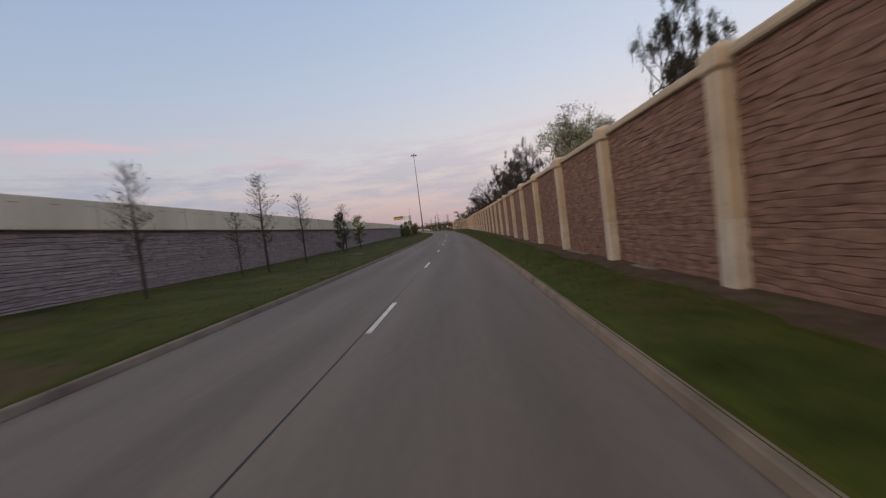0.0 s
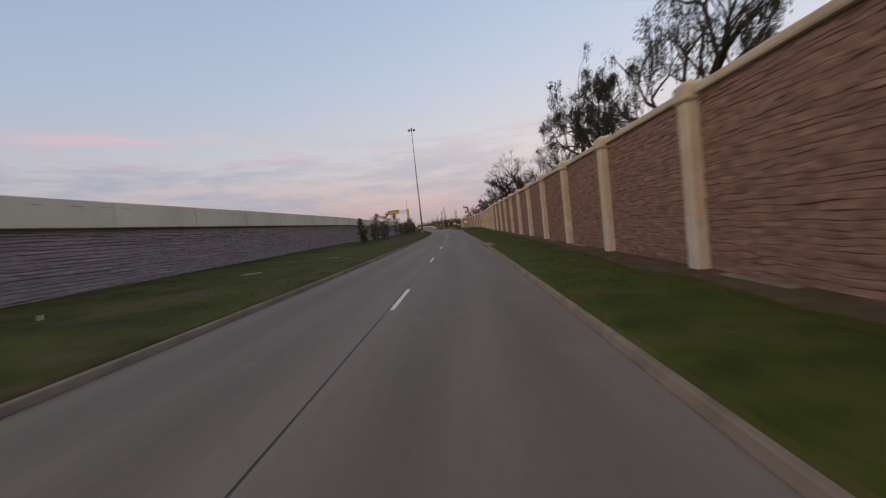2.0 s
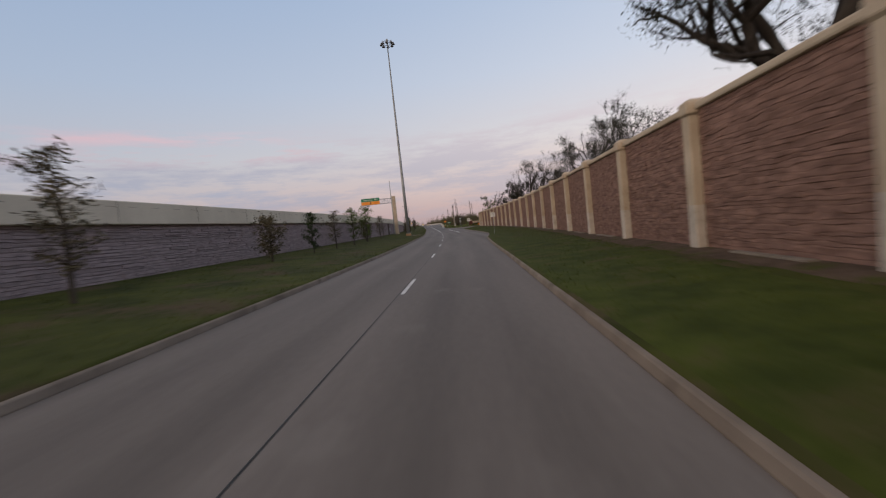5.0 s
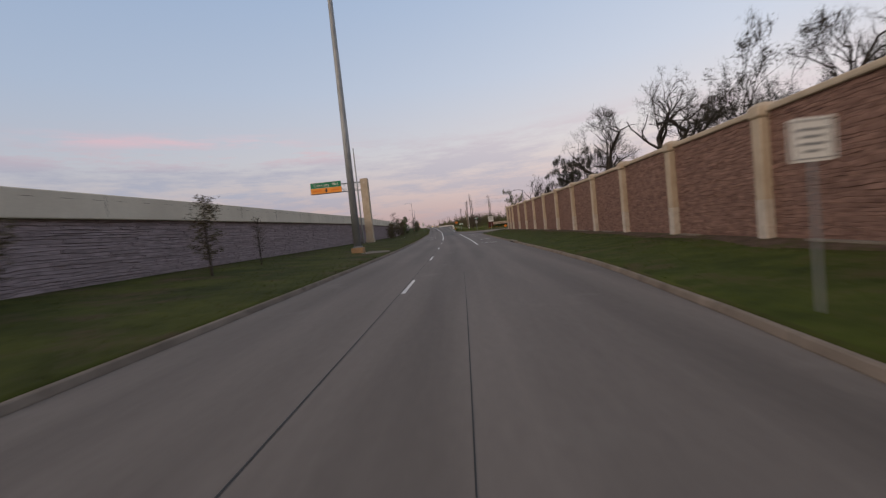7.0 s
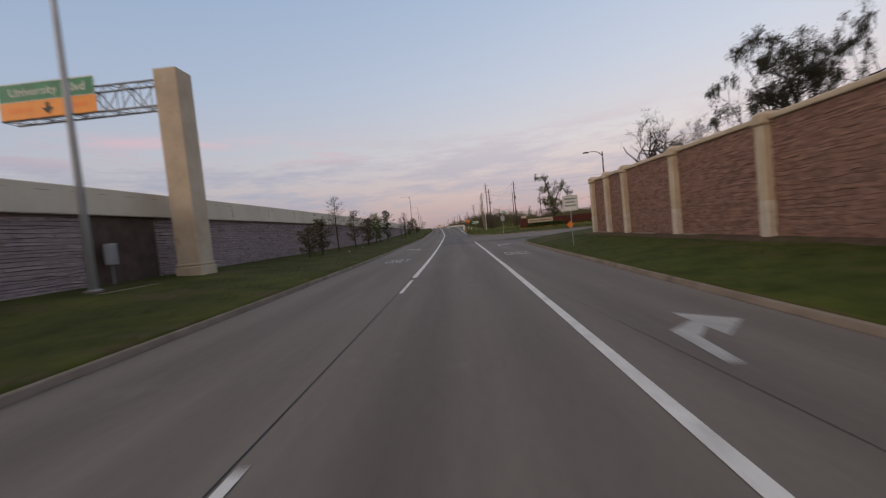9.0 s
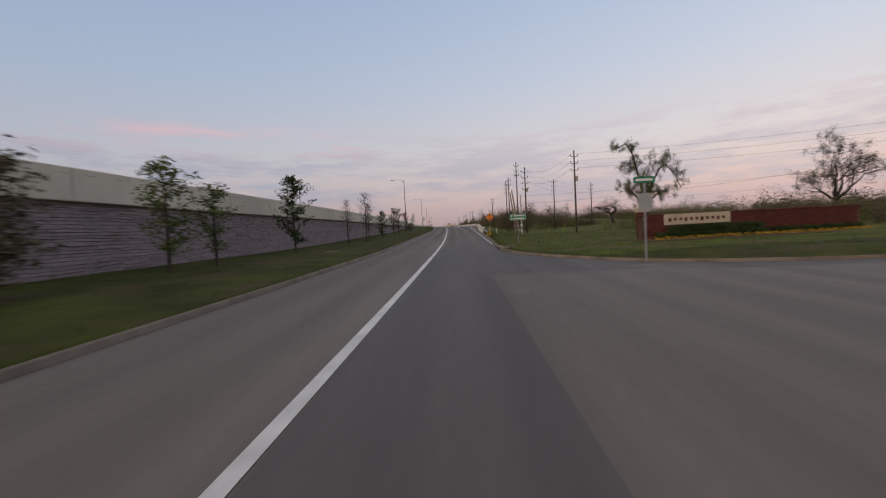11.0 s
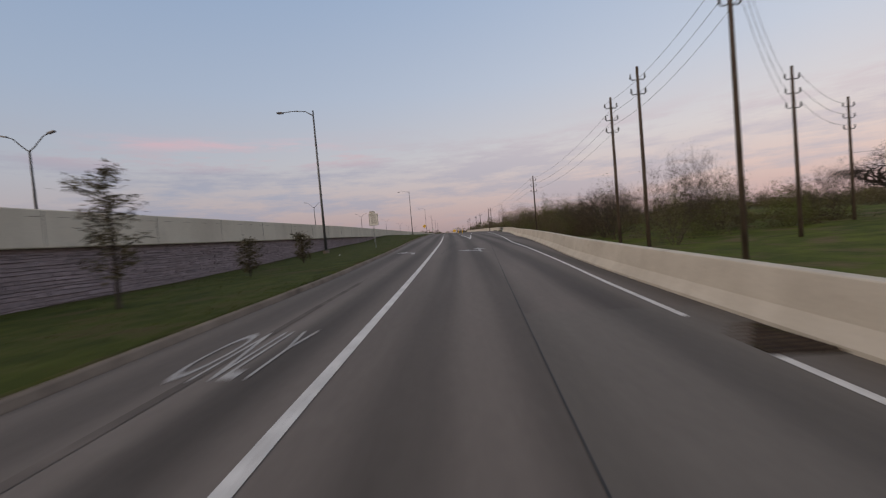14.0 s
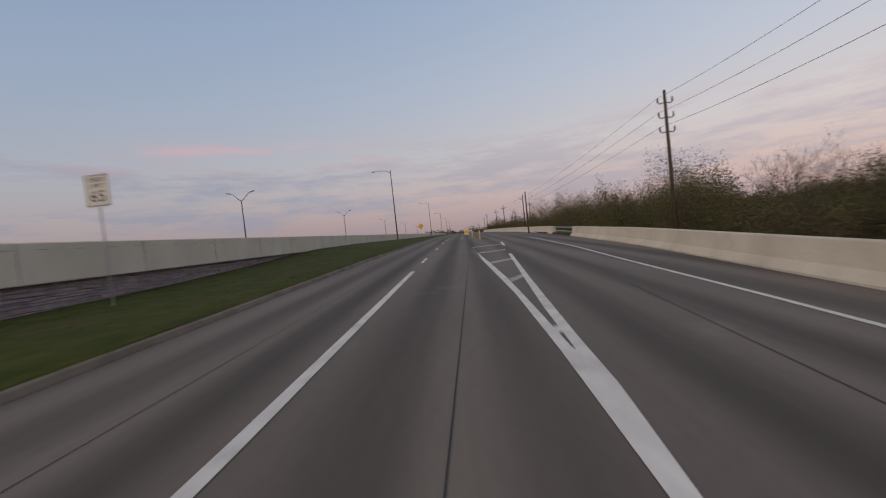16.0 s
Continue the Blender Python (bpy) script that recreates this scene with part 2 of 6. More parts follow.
def road_surface(name, dark, light, track, tint):
    """Concrete with faint long tyre streaks and darker wheel tracks in each lane; its map is (d, s)."""
    m = surface(name, dark, light, size=1.0, rough=0.8, bump=0.08, grain=7.0, stretch=(0.55, 0.045, 1), uv=True, spots=(tint, 2.6, 0.60))
    t = m.node_tree
    ln = t.links.new
    p = t.nodes["Principled BSDF"]
    p.inputs["Roughness"].default_value = 0.75
    p.inputs["Specular IOR Level"].default_value = 0.18
    col = p.inputs["Base Color"].links[0].from_socket
    uvs = t.nodes.new("ShaderNodeTexCoord").outputs["UV"]
    sep = t.nodes.new("ShaderNodeSeparateXYZ")
    ln(uvs, sep.inputs[0])
    lane = node(t, "ShaderNodeMath", {1: 1.83 + 36.6}, op="ADD")
    ln(sep.outputs["X"], lane.inputs[0])
    mod = node(t, "ShaderNodeMath", {1: 3.66}, op="MODULO")
    ln(lane.outputs[0], mod.inputs[0])
    unit = node(t, "ShaderNodeMath", {1: 3.66}, op="DIVIDE")
    ln(mod.outputs[0], unit.inputs[0])
    r = ramp(t, [(0.08, (0, 0, 0)), (0.27, (1, 1, 1)), (0.34, (0.9, 0.9, 0.9)), (0.48, (0, 0, 0)), (0.56, (0.05, 0.05, 0.05)), (0.68, (0.9, 0.9, 0.9)), (0.74, (1, 1, 1)), (0.93, (0, 0, 0))], "EASE")
    ln(unit.outputs[0], r.inputs[0])
    way = node(t, "ShaderNodeMapRange", {"From Min": 285.0, "From Max": 345.0, "To Min": 0.3, "To Max": 1.0})
    ln(sep.outputs["Y"], way.inputs[0])
    mp = node(t, "ShaderNodeMapping", {"Scale": (0.5, 0.03, 1)})
    ln(uvs, mp.inputs[0])
    ns = node(t, "ShaderNodeTexNoise", {"Scale": 1.0, "Detail": 4.0})
    ln(mp.outputs[0], ns.inputs["Vector"])
    k1 = node(t, "ShaderNodeMath", op="MULTIPLY")
    ln(r.outputs[0], k1.inputs[0])
    ln(way.outputs[0], k1.inputs[1])
    k2 = node(t, "ShaderNodeMath", op="MULTIPLY")
    ln(k1.outputs[0], k2.inputs[0])
    ln(ns.outputs["Fac"], k2.inputs[1])
    k3 = node(t, "ShaderNodeMath", {1: -track, 2: 1.0}, op="MULTIPLY_ADD")
    ln(k2.outputs[0], k3.inputs[0])
    sc = node(t, "ShaderNodeVectorMath", op="SCALE")
    ln(col, sc.inputs[0])
    ln(k3.outputs[0], sc.inputs["Scale"])
    ln(sc.outputs[0], p.inputs["Base Color"])
    return m


M_ROAD = road_surface("road_concrete", (0.130, 0.113, 0.101), (0.190, 0.166, 0.148), 0.85, (0.196, 0.174, 0.156))
M_JOINT = surface("joint_sealant", (0.02, 0.02, 0.02), (0.045, 0.042, 0.04), size=0.6, rough=0.7)
M_PAINT = surface("road_paint", (0.50, 0.49, 0.47), (0.74, 0.73, 0.70), size=0.5, rough=0.6, bump=0.05, grain=20, spots=((0.27, 0.25, 0.24), 0.22, 0.60))
M_WORN = surface("worn_road_paint", (0.27, 0.26, 0.25), (0.44, 0.43, 0.415), size=0.5, rough=0.6, bump=0.05, grain=20, spots=((0.22, 0.20, 0.19), 0.3, 0.56))
M_KERB = surface("kerb_concrete", (0.140, 0.115, 0.094), (0.260, 0.217, 0.178), size=0.9, rough=0.9, bump=0.25, grain=25, spots=((0.10, 0.085, 0.07), 0.8, 0.58))
M_GROUND = surface("mown_grass", (0.024, 0.031, 0.007), (0.072, 0.080, 0.016), size=2.4, rough=0.95, bump=0.6, grain=5.0,
                   spots=((0.078, 0.058, 0.034), 3.0, 0.52))
M_FIELD = surface("spring_field_grass", (0.036, 0.052, 0.006), (0.102, 0.122, 0.015), size=2.2, rough=0.95, bump=0.6, grain=5.0, spots=((0.118, 0.092, 0.045), 3.6, 0.50))
M_LAWN = surface("watered_lawn", (0.025, 0.036, 0.006), (0.068, 0.084, 0.014), size=1.1, rough=0.95, bump=0.6, grain=5.0, spots=((0.066, 0.056, 0.024), 2.2, 0.52))
M_LAWNBLADE = surface("lawn_blade", (0.030, 0.042, 0.007), (0.080, 0.098, 0.016), size=2.0, rough=0.9, bump=0, grain=5.0)
M_MULCH = surface("mulch", (0.058, 0.042, 0.030), (0.125, 0.090, 0.066), size=0.5, rough=0.95, bump=0.9, grain=22, spots=((0.060, 0.066, 0.016), 1.1, 0.52))
M_BLADE = surface("grass_blade", (0.032, 0.042, 0.008), (0.092, 0.103, 0.021), size=2.4, rough=0.9, bump=0, grain=5.0, spots=((0.092, 0.070, 0.040), 3.0, 0.52))
M_REDSTONE = surface("red_brown_stone_panel", (0.132, 0.080, 0.066), (0.280, 0.175, 0.143), size=0.30, rough=0.9, bump=0.7, grain=16.0, island=0.13, stretch=(0.7, 0.7, 2.6))
M_GREYSTONE = surface("grey_purple_stone_panel", (0.190, 0.155, 0.163), (0.325, 0.266, 0.274), size=0.22, rough=0.9, bump=0.7, grain=14.0, island=0.12, stretch=(0.5, 0.5, 2.5),
                      spots=((0.19, 0.135, 0.125), 1.6, 0.62))
M_CREAM = surface("cream_concrete", (0.39, 0.32, 0.24), (0.52, 0.445, 0.35), size=1.2, rough=0.85, bump=0.15, grain=30, spots=((0.30, 0.205, 0.12), 0.7, 0.63))
M_FOOTPAINT = surface("pale_overpaint", (0.40, 0.36, 0.31), (0.56, 0.51, 0.45), size=0.5, rough=0.85, bump=0.1, grain=25, spots=((0.33, 0.26, 0.19), 0.4, 0.6))
M_PARAPET = surface("parapet_concrete", (0.48, 0.435, 0.36), (0.62, 0.57, 0.475), size=3.0, rough=0.88, bump=0.12, grain=18, stretch=(1, 1, 0.5),
                    spots=((0.40, 0.36, 0.30), 1.3, 0.64))
M_BARRIER = surface("barrier_concrete", (0.47, 0.435, 0.37), (0.61, 0.57, 0.495), size=1.6, rough=0.88, bump=0.15, grain=18, spots=((0.36, 0.31, 0.24), 0.9, 0.60))
M_STEEL = surface("galvanised_steel", (0.20, 0.22, 0.235), (0.33, 0.35, 0.365), size=1.5, rough=0.5, bump=0.03, metal=0.35)
M_ZINC = surface("pale_zinc_coat", (0.30, 0.315, 0.33), (0.42, 0.435, 0.45), size=1.2, rough=0.6, bump=0.03)
M_DARKSTEEL = surface("dark_steel", (0.08, 0.085, 0.09), (0.14, 0.145, 0.15), size=1.0, rough=0.5, bump=0.03, metal=0.3)
M_LAMP = surface("lamp_housing", (0.10, 0.10, 0.11), (0.20, 0.20, 0.21), size=0.4, rough=0.4, bump=0)
M_POLEWOOD = surface("pole_wood", (0.050, 0.040, 0.033), (0.115, 0.092, 0.075), size=0.5, rough=0.95, bump=0.4, grain=20, stretch=(3, 3, 0.4))
M_PALEWOOD = surface("pale_pole_wood", (0.17, 0.135, 0.105), (0.28, 0.23, 0.185), size=0.5, rough=0.95, bump=0.4, grain=20, stretch=(3, 3, 0.4))
M_GREYPOLE = surface("grey_pole", (0.28, 0.27, 0.25), (0.42, 0.41, 0.39), size=0.6, rough=0.9, bump=0.2)
M_WIRE = surface("wire", (0.05, 0.05, 0.055), (0.09, 0.09, 0.095), size=1, rough=0.6, bump=0)
M_WHITE = surface("sign_white", (0.60, 0.60, 0.57), (0.72, 0.72, 0.69), size=0.8, rough=0.45, bump=0.02)
M_BLACK = surface("sign_black", (0.012, 0.012, 0.012), (0.03, 0.03, 0.03), size=0.3, rough=0.5, bump=0)
M_GREEN = surface("sign_green", (0.005, 0.15, 0.075), (0.010, 0.21, 0.105), size=0.9, rough=0.4, bump=0)
M_ORANGE = surface("sign_orange", (0.74, 0.26, 0.03), (0.86, 0.34, 0.045), size=0.9, rough=0.4, bump=0)
M_DEEPORANGE = surface("sign_deep_orange", (0.72, 0.18, 0.01), (0.85, 0.25, 0.02), size=0.9, rough=0.4, bump=0)
M_YELLOW = surface("sign_yellow", (0.66, 0.40, 0.01), (0.80, 0.50, 0.02), size=0.9, rough=0.4, bump=0)
M_BACK = surface("sign_back", (0.26, 0.27, 0.27), (0.36, 0.37, 0.37), size=0.9, rough=0.5, bump=0, metal=0.3)
M_BRICK = surface("red_brick", (0.075, 0.025, 0.021), (0.125, 0.043, 0.034), size=0.3, rough=0.9, bump=0.3, thing=0.2)
M_MORTAR = surface("mortar", (0.075, 0.045, 0.038), (0.13, 0.085, 0.07), size=0.3, rough=0.95)
M_BARK = surface("bark", (0.024, 0.020, 0.018), (0.060, 0.052, 0.045), size=0.4, rough=0.95, bump=0.6, grain=14, stretch=(2, 2, 0.5))
M_TWIG = surface("twigs", (0.042, 0.035, 0.030), (0.085, 0.072, 0.061), size=0.7, rough=0.95, bump=0)
M_MOSS = surface("sparse_grey_green_leaves", (0.026, 0.027, 0.021), (0.062, 0.061, 0.046), size=1.6, rough=0.9, bump=0, island=0.35)
M_SPRING = surface("spring_leaves", (0.050, 0.075, 0.020), (0.115, 0.150, 0.045), size=1.6, rough=0.85, bump=0, island=0.35)
M_BUD = surface("pale_budding_leaves", (0.16, 0.17, 0.115), (0.29, 0.30, 0.21), size=0.9, rough=0.9, bump=0, island=0.3)
M_EVERGREEN = surface("dark_evergreen_leaves", (0.018, 0.032, 0.012), (0.050, 0.075, 0.025), size=0.8, rough=0.8, bump=0, island=0.35)
M_WINTER = surface("brown_winter_leaves", (0.075, 0.066, 0.042), (0.135, 0.116, 0.072), size=0.8, rough=0.9, bump=0, island=0.35)
M_ASPHALT = road_surface("grey_asphalt", (0.094, 0.088, 0.086), (0.134, 0.125, 0.120), 0.5, (0.120, 0.112, 0.108))


def wear_to_concrete(m):
    """Lets the asphalt thin out to the concrete's colour further along the road."""
    t = m.node_tree
    ln = t.links.new
    p = t.nodes["Principled BSDF"]
    col = p.inputs["Base Color"].links[0].from_socket
    sep = t.nodes.new("ShaderNodeSeparateXYZ")
    ln(t.nodes.new("ShaderNodeTexCoord").outputs["UV"], sep.inputs[0])
    k = node(t, "ShaderNodeMapRange", {"From Min": 284.0, "From Max": 318.0})
    ln(sep.outputs["Y"], k.inputs[0])
    up = node(t, "ShaderNodeMixRGB", {1: (1, 1, 1, 1), 2: (1.32, 1.27, 1.17, 1)})
    ln(k.outputs[0], up.inputs[0])
    mul = node(t, "ShaderNodeMixRGB", {0: 1.0})
    mul.blend_type = "MULTIPLY"
    ln(col, mul.inputs[1])
    ln(up.outputs[0], mul.inputs[2])
    ln(mul.outputs[0], p.inputs["Base Color"])


wear_to_concrete(M_ASPHALT)
M_OAKLEAF = surface("dull_green_leaves", (0.060, 0.068, 0.030), (0.130, 0.142, 0.060), size=1.6, rough=0.9, bump=0, island=0.35)
M_RED = surface("car_paint", (0.03, 0.03, 0.035), (0.05, 0.05, 0.06), size=0.6, rough=0.35, bump=0)
M_TYRE = surface("tyre_rubber", (0.012, 0.012, 0.012), (0.025, 0.025, 0.025), size=0.3, rough=0.9, bump=0)
M_GLASS = surface("dark_glass", (0.02, 0.025, 0.03), (0.03, 0.035, 0.04), size=1.0, rough=0.08, bump=0)
M_BRUSH = surface("brown_brush", (0.074, 0.062, 0.042), (0.150, 0.126, 0.084), size=3.0, rough=0.95, bump=0, island=0.3,
                  spots=((0.106, 0.124, 0.042), 6.0, 0.47))
# dark brown for the stained and shaded wall behind the sign column
M_STAINSHADE = surface("wall_stain_shade", (0.060, 0.044, 0.038), (0.110, 0.082, 0.070), size=0.7, rough=0.9, bump=0.3, grain=14)
M_TAR = surface("tar_smear", (0.088, 0.078, 0.071), (0.150, 0.132, 0.118), size=0.8, rough=0.85, bump=0.05, spots=((0.165, 0.145, 0.130), 1.2, 0.5))
M_PAD = surface("pad_concrete", (0.155, 0.133, 0.110), (0.245, 0.212, 0.176), size=0.6, rough=0.9, bump=0.2)
M_TAN = surface("tan_footing", (0.30, 0.19, 0.105), (0.40, 0.26, 0.15), size=0.5, rough=0.9, bump=0.2)
M_FLOWER = surface("yellow_flowers", (0.35, 0.20, 0.02), (0.5, 0.32, 0.05), size=0.3, rough=0.8, bump=0)
# near-black colour put in for the shade inside the drain openings
M_HOLESHADE = surface("hole_shade", (0.012, 0.011, 0.010), (0.02, 0.019, 0.018), size=0.5, rough=0.95)

# ---------------------------------------------------------------- building helpers


class Mesh:
    """Gathers corners and faces for one mesh."""

    def __init__(self):
        self.v, self.f = [], []

    def add(self, verts, faces, m=None):
        n = len(self.v)
        self.v += [tuple(m @ Vector(p)) if m else tuple(p) for p in verts]
        self.f += [tuple(i + n for i in q) for q in faces]
        return self

    def box(self, x0, x1, y0, y1, z0, z1, m=None, cut=0.0):
        if not cut:
            v = [(x, y, z) for z in (z0, z1) for y in (y0, y1) for x in (x0, x1)]
            return self.add(v, [(0, 2, 3, 1), (4, 5, 7, 6), (0, 1, 5, 4), (2, 6, 7, 3), (0, 4, 6, 2), (1, 3, 7, 5)], m)
        bm = bmesh.new()
        bmesh.ops.create_cube(bm, size=1)
        bm.transform(Matrix.Translation(((x0 + x1) / 2, (y0 + y1) / 2, (z0 + z1) / 2)) @ Matrix.Diagonal((x1 - x0, y1 - y0, z1 - z0, 1)))
        bmesh.ops.bevel(bm, geom=bm.edges[:], offset=cut, segments=2, affect="EDGES", profile=0.5)
        bm.verts.index_update()
        self.add([v.co for v in bm.verts], [[v.index for v in f.verts] for f in bm.faces], m)
        bm.free()
        return self

    def taper(self, lo, hi, z0, z1, m=None):
        """A block whose foot and head differ; lo and hi are x0, x1, y0, y1."""
        v = [(x, y, z0) for y in lo[2:] for x in lo[:2]] + [(x, y, z1) for y in hi[2:] for x in hi[:2]]
        return self.add(v, [(0, 2, 3, 1), (4, 5, 7, 6), (0, 1, 5, 4), (2, 6, 7, 3), (0, 4, 6, 2), (1, 3, 7, 5)], m)

    def tube(self, pts, radii, n=6, m=None, close=True):
        pts = [Vector(p) for p in pts]
        if not hasattr(radii, "__len__"):
            radii = [radii] * len(pts)
        v, f = [], []
        for i, p in enumerate(pts):
            way = (pts[min(i + 1, len(pts) - 1)] - pts[max(i - 1, 0)]).normalized()
            side = way.cross(Vector((0, 0, 1)) if abs(way.z) < 0.95 else Vector((1, 0, 0))).normalized()
            up = side.cross(way)
            for k in range(n):
                a = 2 * math.pi * k / n
                v.append(p + (side * math.cos(a) + up * math.sin(a)) * radii[i])
        for i in range(len(pts) - 1):
            for k in range(n):
                f.append((i * n + k, i * n + (k + 1) % n, (i + 1) * n + (k + 1) % n, (i + 1) * n + k))
        if close:
            f += [tuple(range(n - 1, -1, -1)), tuple(range((len(pts) - 1) * n, len(pts) * n))]
        return self.add(v, f, m)

    def plate(self, outline, y0, y1, m=None):
        """A flat shape in x and z with thickness in y."""
        n = len(outline)
        v = [(x, y0, z) for x, z in outline] + [(x, y1, z) for x, z in outline]
        f = [tuple(range(n)), tuple(range(2 * n - 1, n - 1, -1))] + [(i, i + n, (i + 1) % n + n, (i + 1) % n) for i in range(n)]
        return self.add(v, f, m)

    def mesh(self, name, smooth=False):
        me = bpy.data.meshes.new(name)
        me.from_pydata(self.v, [], self.f)
        me.validate()
        if smooth:
            me.polygons.foreach_set("use_smooth", [True] * len(me.polygons))
        return me


def part(name, shape, material, parent=None, label="", m=None, smooth=False):
    me = shape.mesh(name, smooth) if isinstance(shape, Mesh) else shape
    if not me.materials:
        me.materials.append(material)
    ob = new(name, me)
    if parent is not None:
        ob.parent = parent
    if m is not None:
        ob.matrix_basis = m
    if label:
        ob["label"] = label
    return ob


def thing(name, m, label, category, group="", kind=""):
    ob = new(name)
    ob.empty_display_size = 0.2
    ob.matrix_basis = m
    return tagged(ob, label, category, group, kind)


def spread(a, b, step):
    n = max(1, int(math.ceil((b - a) / step)))
    return [a + (b - a) * i / n for i in range(n + 1)]


def sweep(name, ss, section, material, closed=False, smooth=False):
    """A section, given as (d, z) pairs, drawn along the road; its map is (d, s)."""
    v, f, uv = [], [], []
    n = 0
    for s in ss:
        row = section(s)
        n = len(row)
        for d, z in row:
            v.append(on(s, d, z))
            uv.append((d, s))
    k = n if closed else n - 1
    for i in range(len(ss) - 1):
        for j in range(k):
            f.append((i * n + j, i * n + (j + 1) % n, (i + 1) * n + (j + 1) % n, (i + 1) * n + j))
    if closed:
        f += [tuple(range(n - 1, -1, -1)), tuple(range((len(ss) - 1) * n, len(ss) * n))]
    me = bpy.data.meshes.new(name)
    me.from_pydata(v, [], f)
    lay = me.uv_layers.new(name="map")
    ids = np.empty(len(me.loops), dtype=np.int32)
    me.loops.foreach_get("vertex_index", ids)
    lay.data.foreach_set("uv", np.array(uv, dtype=np.float32)[ids].ravel())
    me.polygons.foreach_set("use_smooth", [smooth] * len(me.polygons))
    me.materials.append(material)
    return me


def leaves(name, centres, size, material, long=1.6, upright=0.0):
    """Many small leaves or tufts as one mesh."""
    c = np.asarray(centres, dtype=np.float64)
    n = len(c)
    a = np.random.normal(size=(n, 3))
    a /= np.linalg.norm(a, axis=1)[:, None] + 1e-9
    b = np.cross(a, np.random.normal(size=(n, 3)))
    b /= np.linalg.norm(b, axis=1)[:, None] + 1e-9
    if upright:
        a[:, 2] += upright * np.sign(a[:, 2] + 1e-9)
        a /= np.linalg.norm(a, axis=1)[:, None]
    k = size * np.random.uniform(0.55, 1.35, size=(n, 1))
    v = np.stack([c - a * k * long - b * k * 0.6, c + b * k * 0.9, c + a * k * long - b * k * 0.3], 1).reshape(-1, 3)
    me = bpy.data.meshes.new(name)
    me.vertices.add(3 * n)
    me.vertices.foreach_set("co", v.ravel())
    me.loops.add(3 * n)
    me.loops.foreach_set("vertex_index", np.arange(3 * n, dtype=np.int32))
    me.polygons.add(n)
    me.polygons.foreach_set("loop_start", np.arange(0, 3 * n, 3, dtype=np.int32))
    me.update()
    me.materials.append(material)
    return me


def lettering(words, size, material, thick=0.004):
    cu = bpy.data.curves.new("lettering", "FONT")
    cu.body, cu.size, cu.align_x, cu.align_y, cu.extrude = words, size, "CENTER", "CENTER", thick / 2
    cu.resolution_u = 3
    ob = bpy.data.objects.new("lettering", cu)
    me = bpy.data.meshes.new_from_object(ob)
    bpy.data.objects.remove(ob)
    me.materials.clear()
    me.materials.append(material)
    return me

# ---------------------------------------------------------------- ground, road and kerbs
NEAR = spread(-60, 236, 3.0)[:-1] + spread(236, 300, 0.7)[:-1] + spread(300, 470, 2.5)
LONG = [-200, -150, -100] + NEAR + [500, 540, 600, 700, 850, 1050, 1300, 1700, 2400]


def ground_row(s):
    lk, rk = left_kerb(s), right_kerb(s)
    ds = [-1500, -700, -300, -150, -90, -60, -40, -25, -16.6, -16, -14, -12, -10, -8.4, -7, lk - 0.35, lk - 0.12]
    row = [(d, ground_z(s, d)) for d in ds]
    row += [(lk - 0.1, road_z(s, lk) - 0.3), (rk + 0.1, road_z(s, rk) - 0.3)]
    ex = [0.12, 0.35, 0.8, 1.4, 2.2, 3.2, 4.4, 5.6, 7, 9, 12, 16, 20, 24, 28, 34, 40, 46, 60, 90, 150, 300, 700, 1500]
    row += [(rk + e, ground_z(s, rk + e)) for e in ex]
    return row


ground = part("ground", sweep("ground", LONG, ground_row, M_GROUND, smooth=True), M_GROUND)
tagged(ground, "mown green roadside grass with brown bare patches", "ground", kind="structure")


# longer spring grass covers the open field past the side street
field_cover = part("grass_field", sweep("grass_field", [s for s in NEAR if 283 <= s <= 442], lambda s: [(right_kerb(s) + e, ground_z(s, right_kerb(s) + e) + (0.012 if 0.5 < e < 59 else -0.03)) for e in (0.35, 0.8, 1.4, 2.2, 3.2, 4.4, 5.6, 7, 9, 12, 16, 20, 24, 28, 34, 40, 46, 60)],
                   M_FIELD, smooth=True), M_FIELD)
tagged(field_cover, "bright green field of spring grass with worn patches", "grass", kind="structure")


lawn = part("lawn", sweep("lawn", [s for s in NEAR if -60 <= s <= 247], lambda s: [(right_kerb(s) + 0.22 + (fence_line(s) - 1.2 - right_kerb(s)) * u, ground_z(s, right_kerb(s) + 0.22 + (fence_line(s) - 1.2 - right_kerb(s)) * u) + (0.012 if 0.005 < u < 0.98 else -0.02)) for u in (0, 0.01, 0.14, 0.25, 0.4, 0.55, 0.7, 0.85, 1.0)],
            M_LAWN, smooth=True), M_LAWN)
tagged(lawn, "green lawn strip before the tall sound wall", "grass", kind="structure")
lawn = part("lawn", sweep("lawn", [s for s in NEAR if 334 <= s <= 470], lambda s: [(left_kerb(s) - 0.22 - (15.6 + left_kerb(s)) * u, ground_z(s, left_kerb(s) - 0.22 - (15.6 + left_kerb(s)) * u) + (0.012 if 0.005 < u < 0.98 else -0.02)) for u in (0, 0.02, 0.14, 0.25, 0.4, 0.55, 0.7, 0.85, 1.0)],
            M_LAWN, smooth=True), M_LAWN)
tagged(lawn, "deep green lawn strip below the retaining wall", "grass", kind="structure")


def road_row(s):
    lk, rk = left_kerb(s), right_kerb(s)
    ds = [lk - 0.05, -4, -1.8, 0] + [(rk + 0.05) * u for u in (0.3, 0.55, 0.8, 1.0)]
    return [(d, road_z(s, d)) for d in ds]


road = part("road", sweep("road", LONG, road_row, M_ROAD, smooth=True), M_ROAD)
tagged(road, "worn grey-brown concrete road with dark tyre streaks", "road", kind="structure")


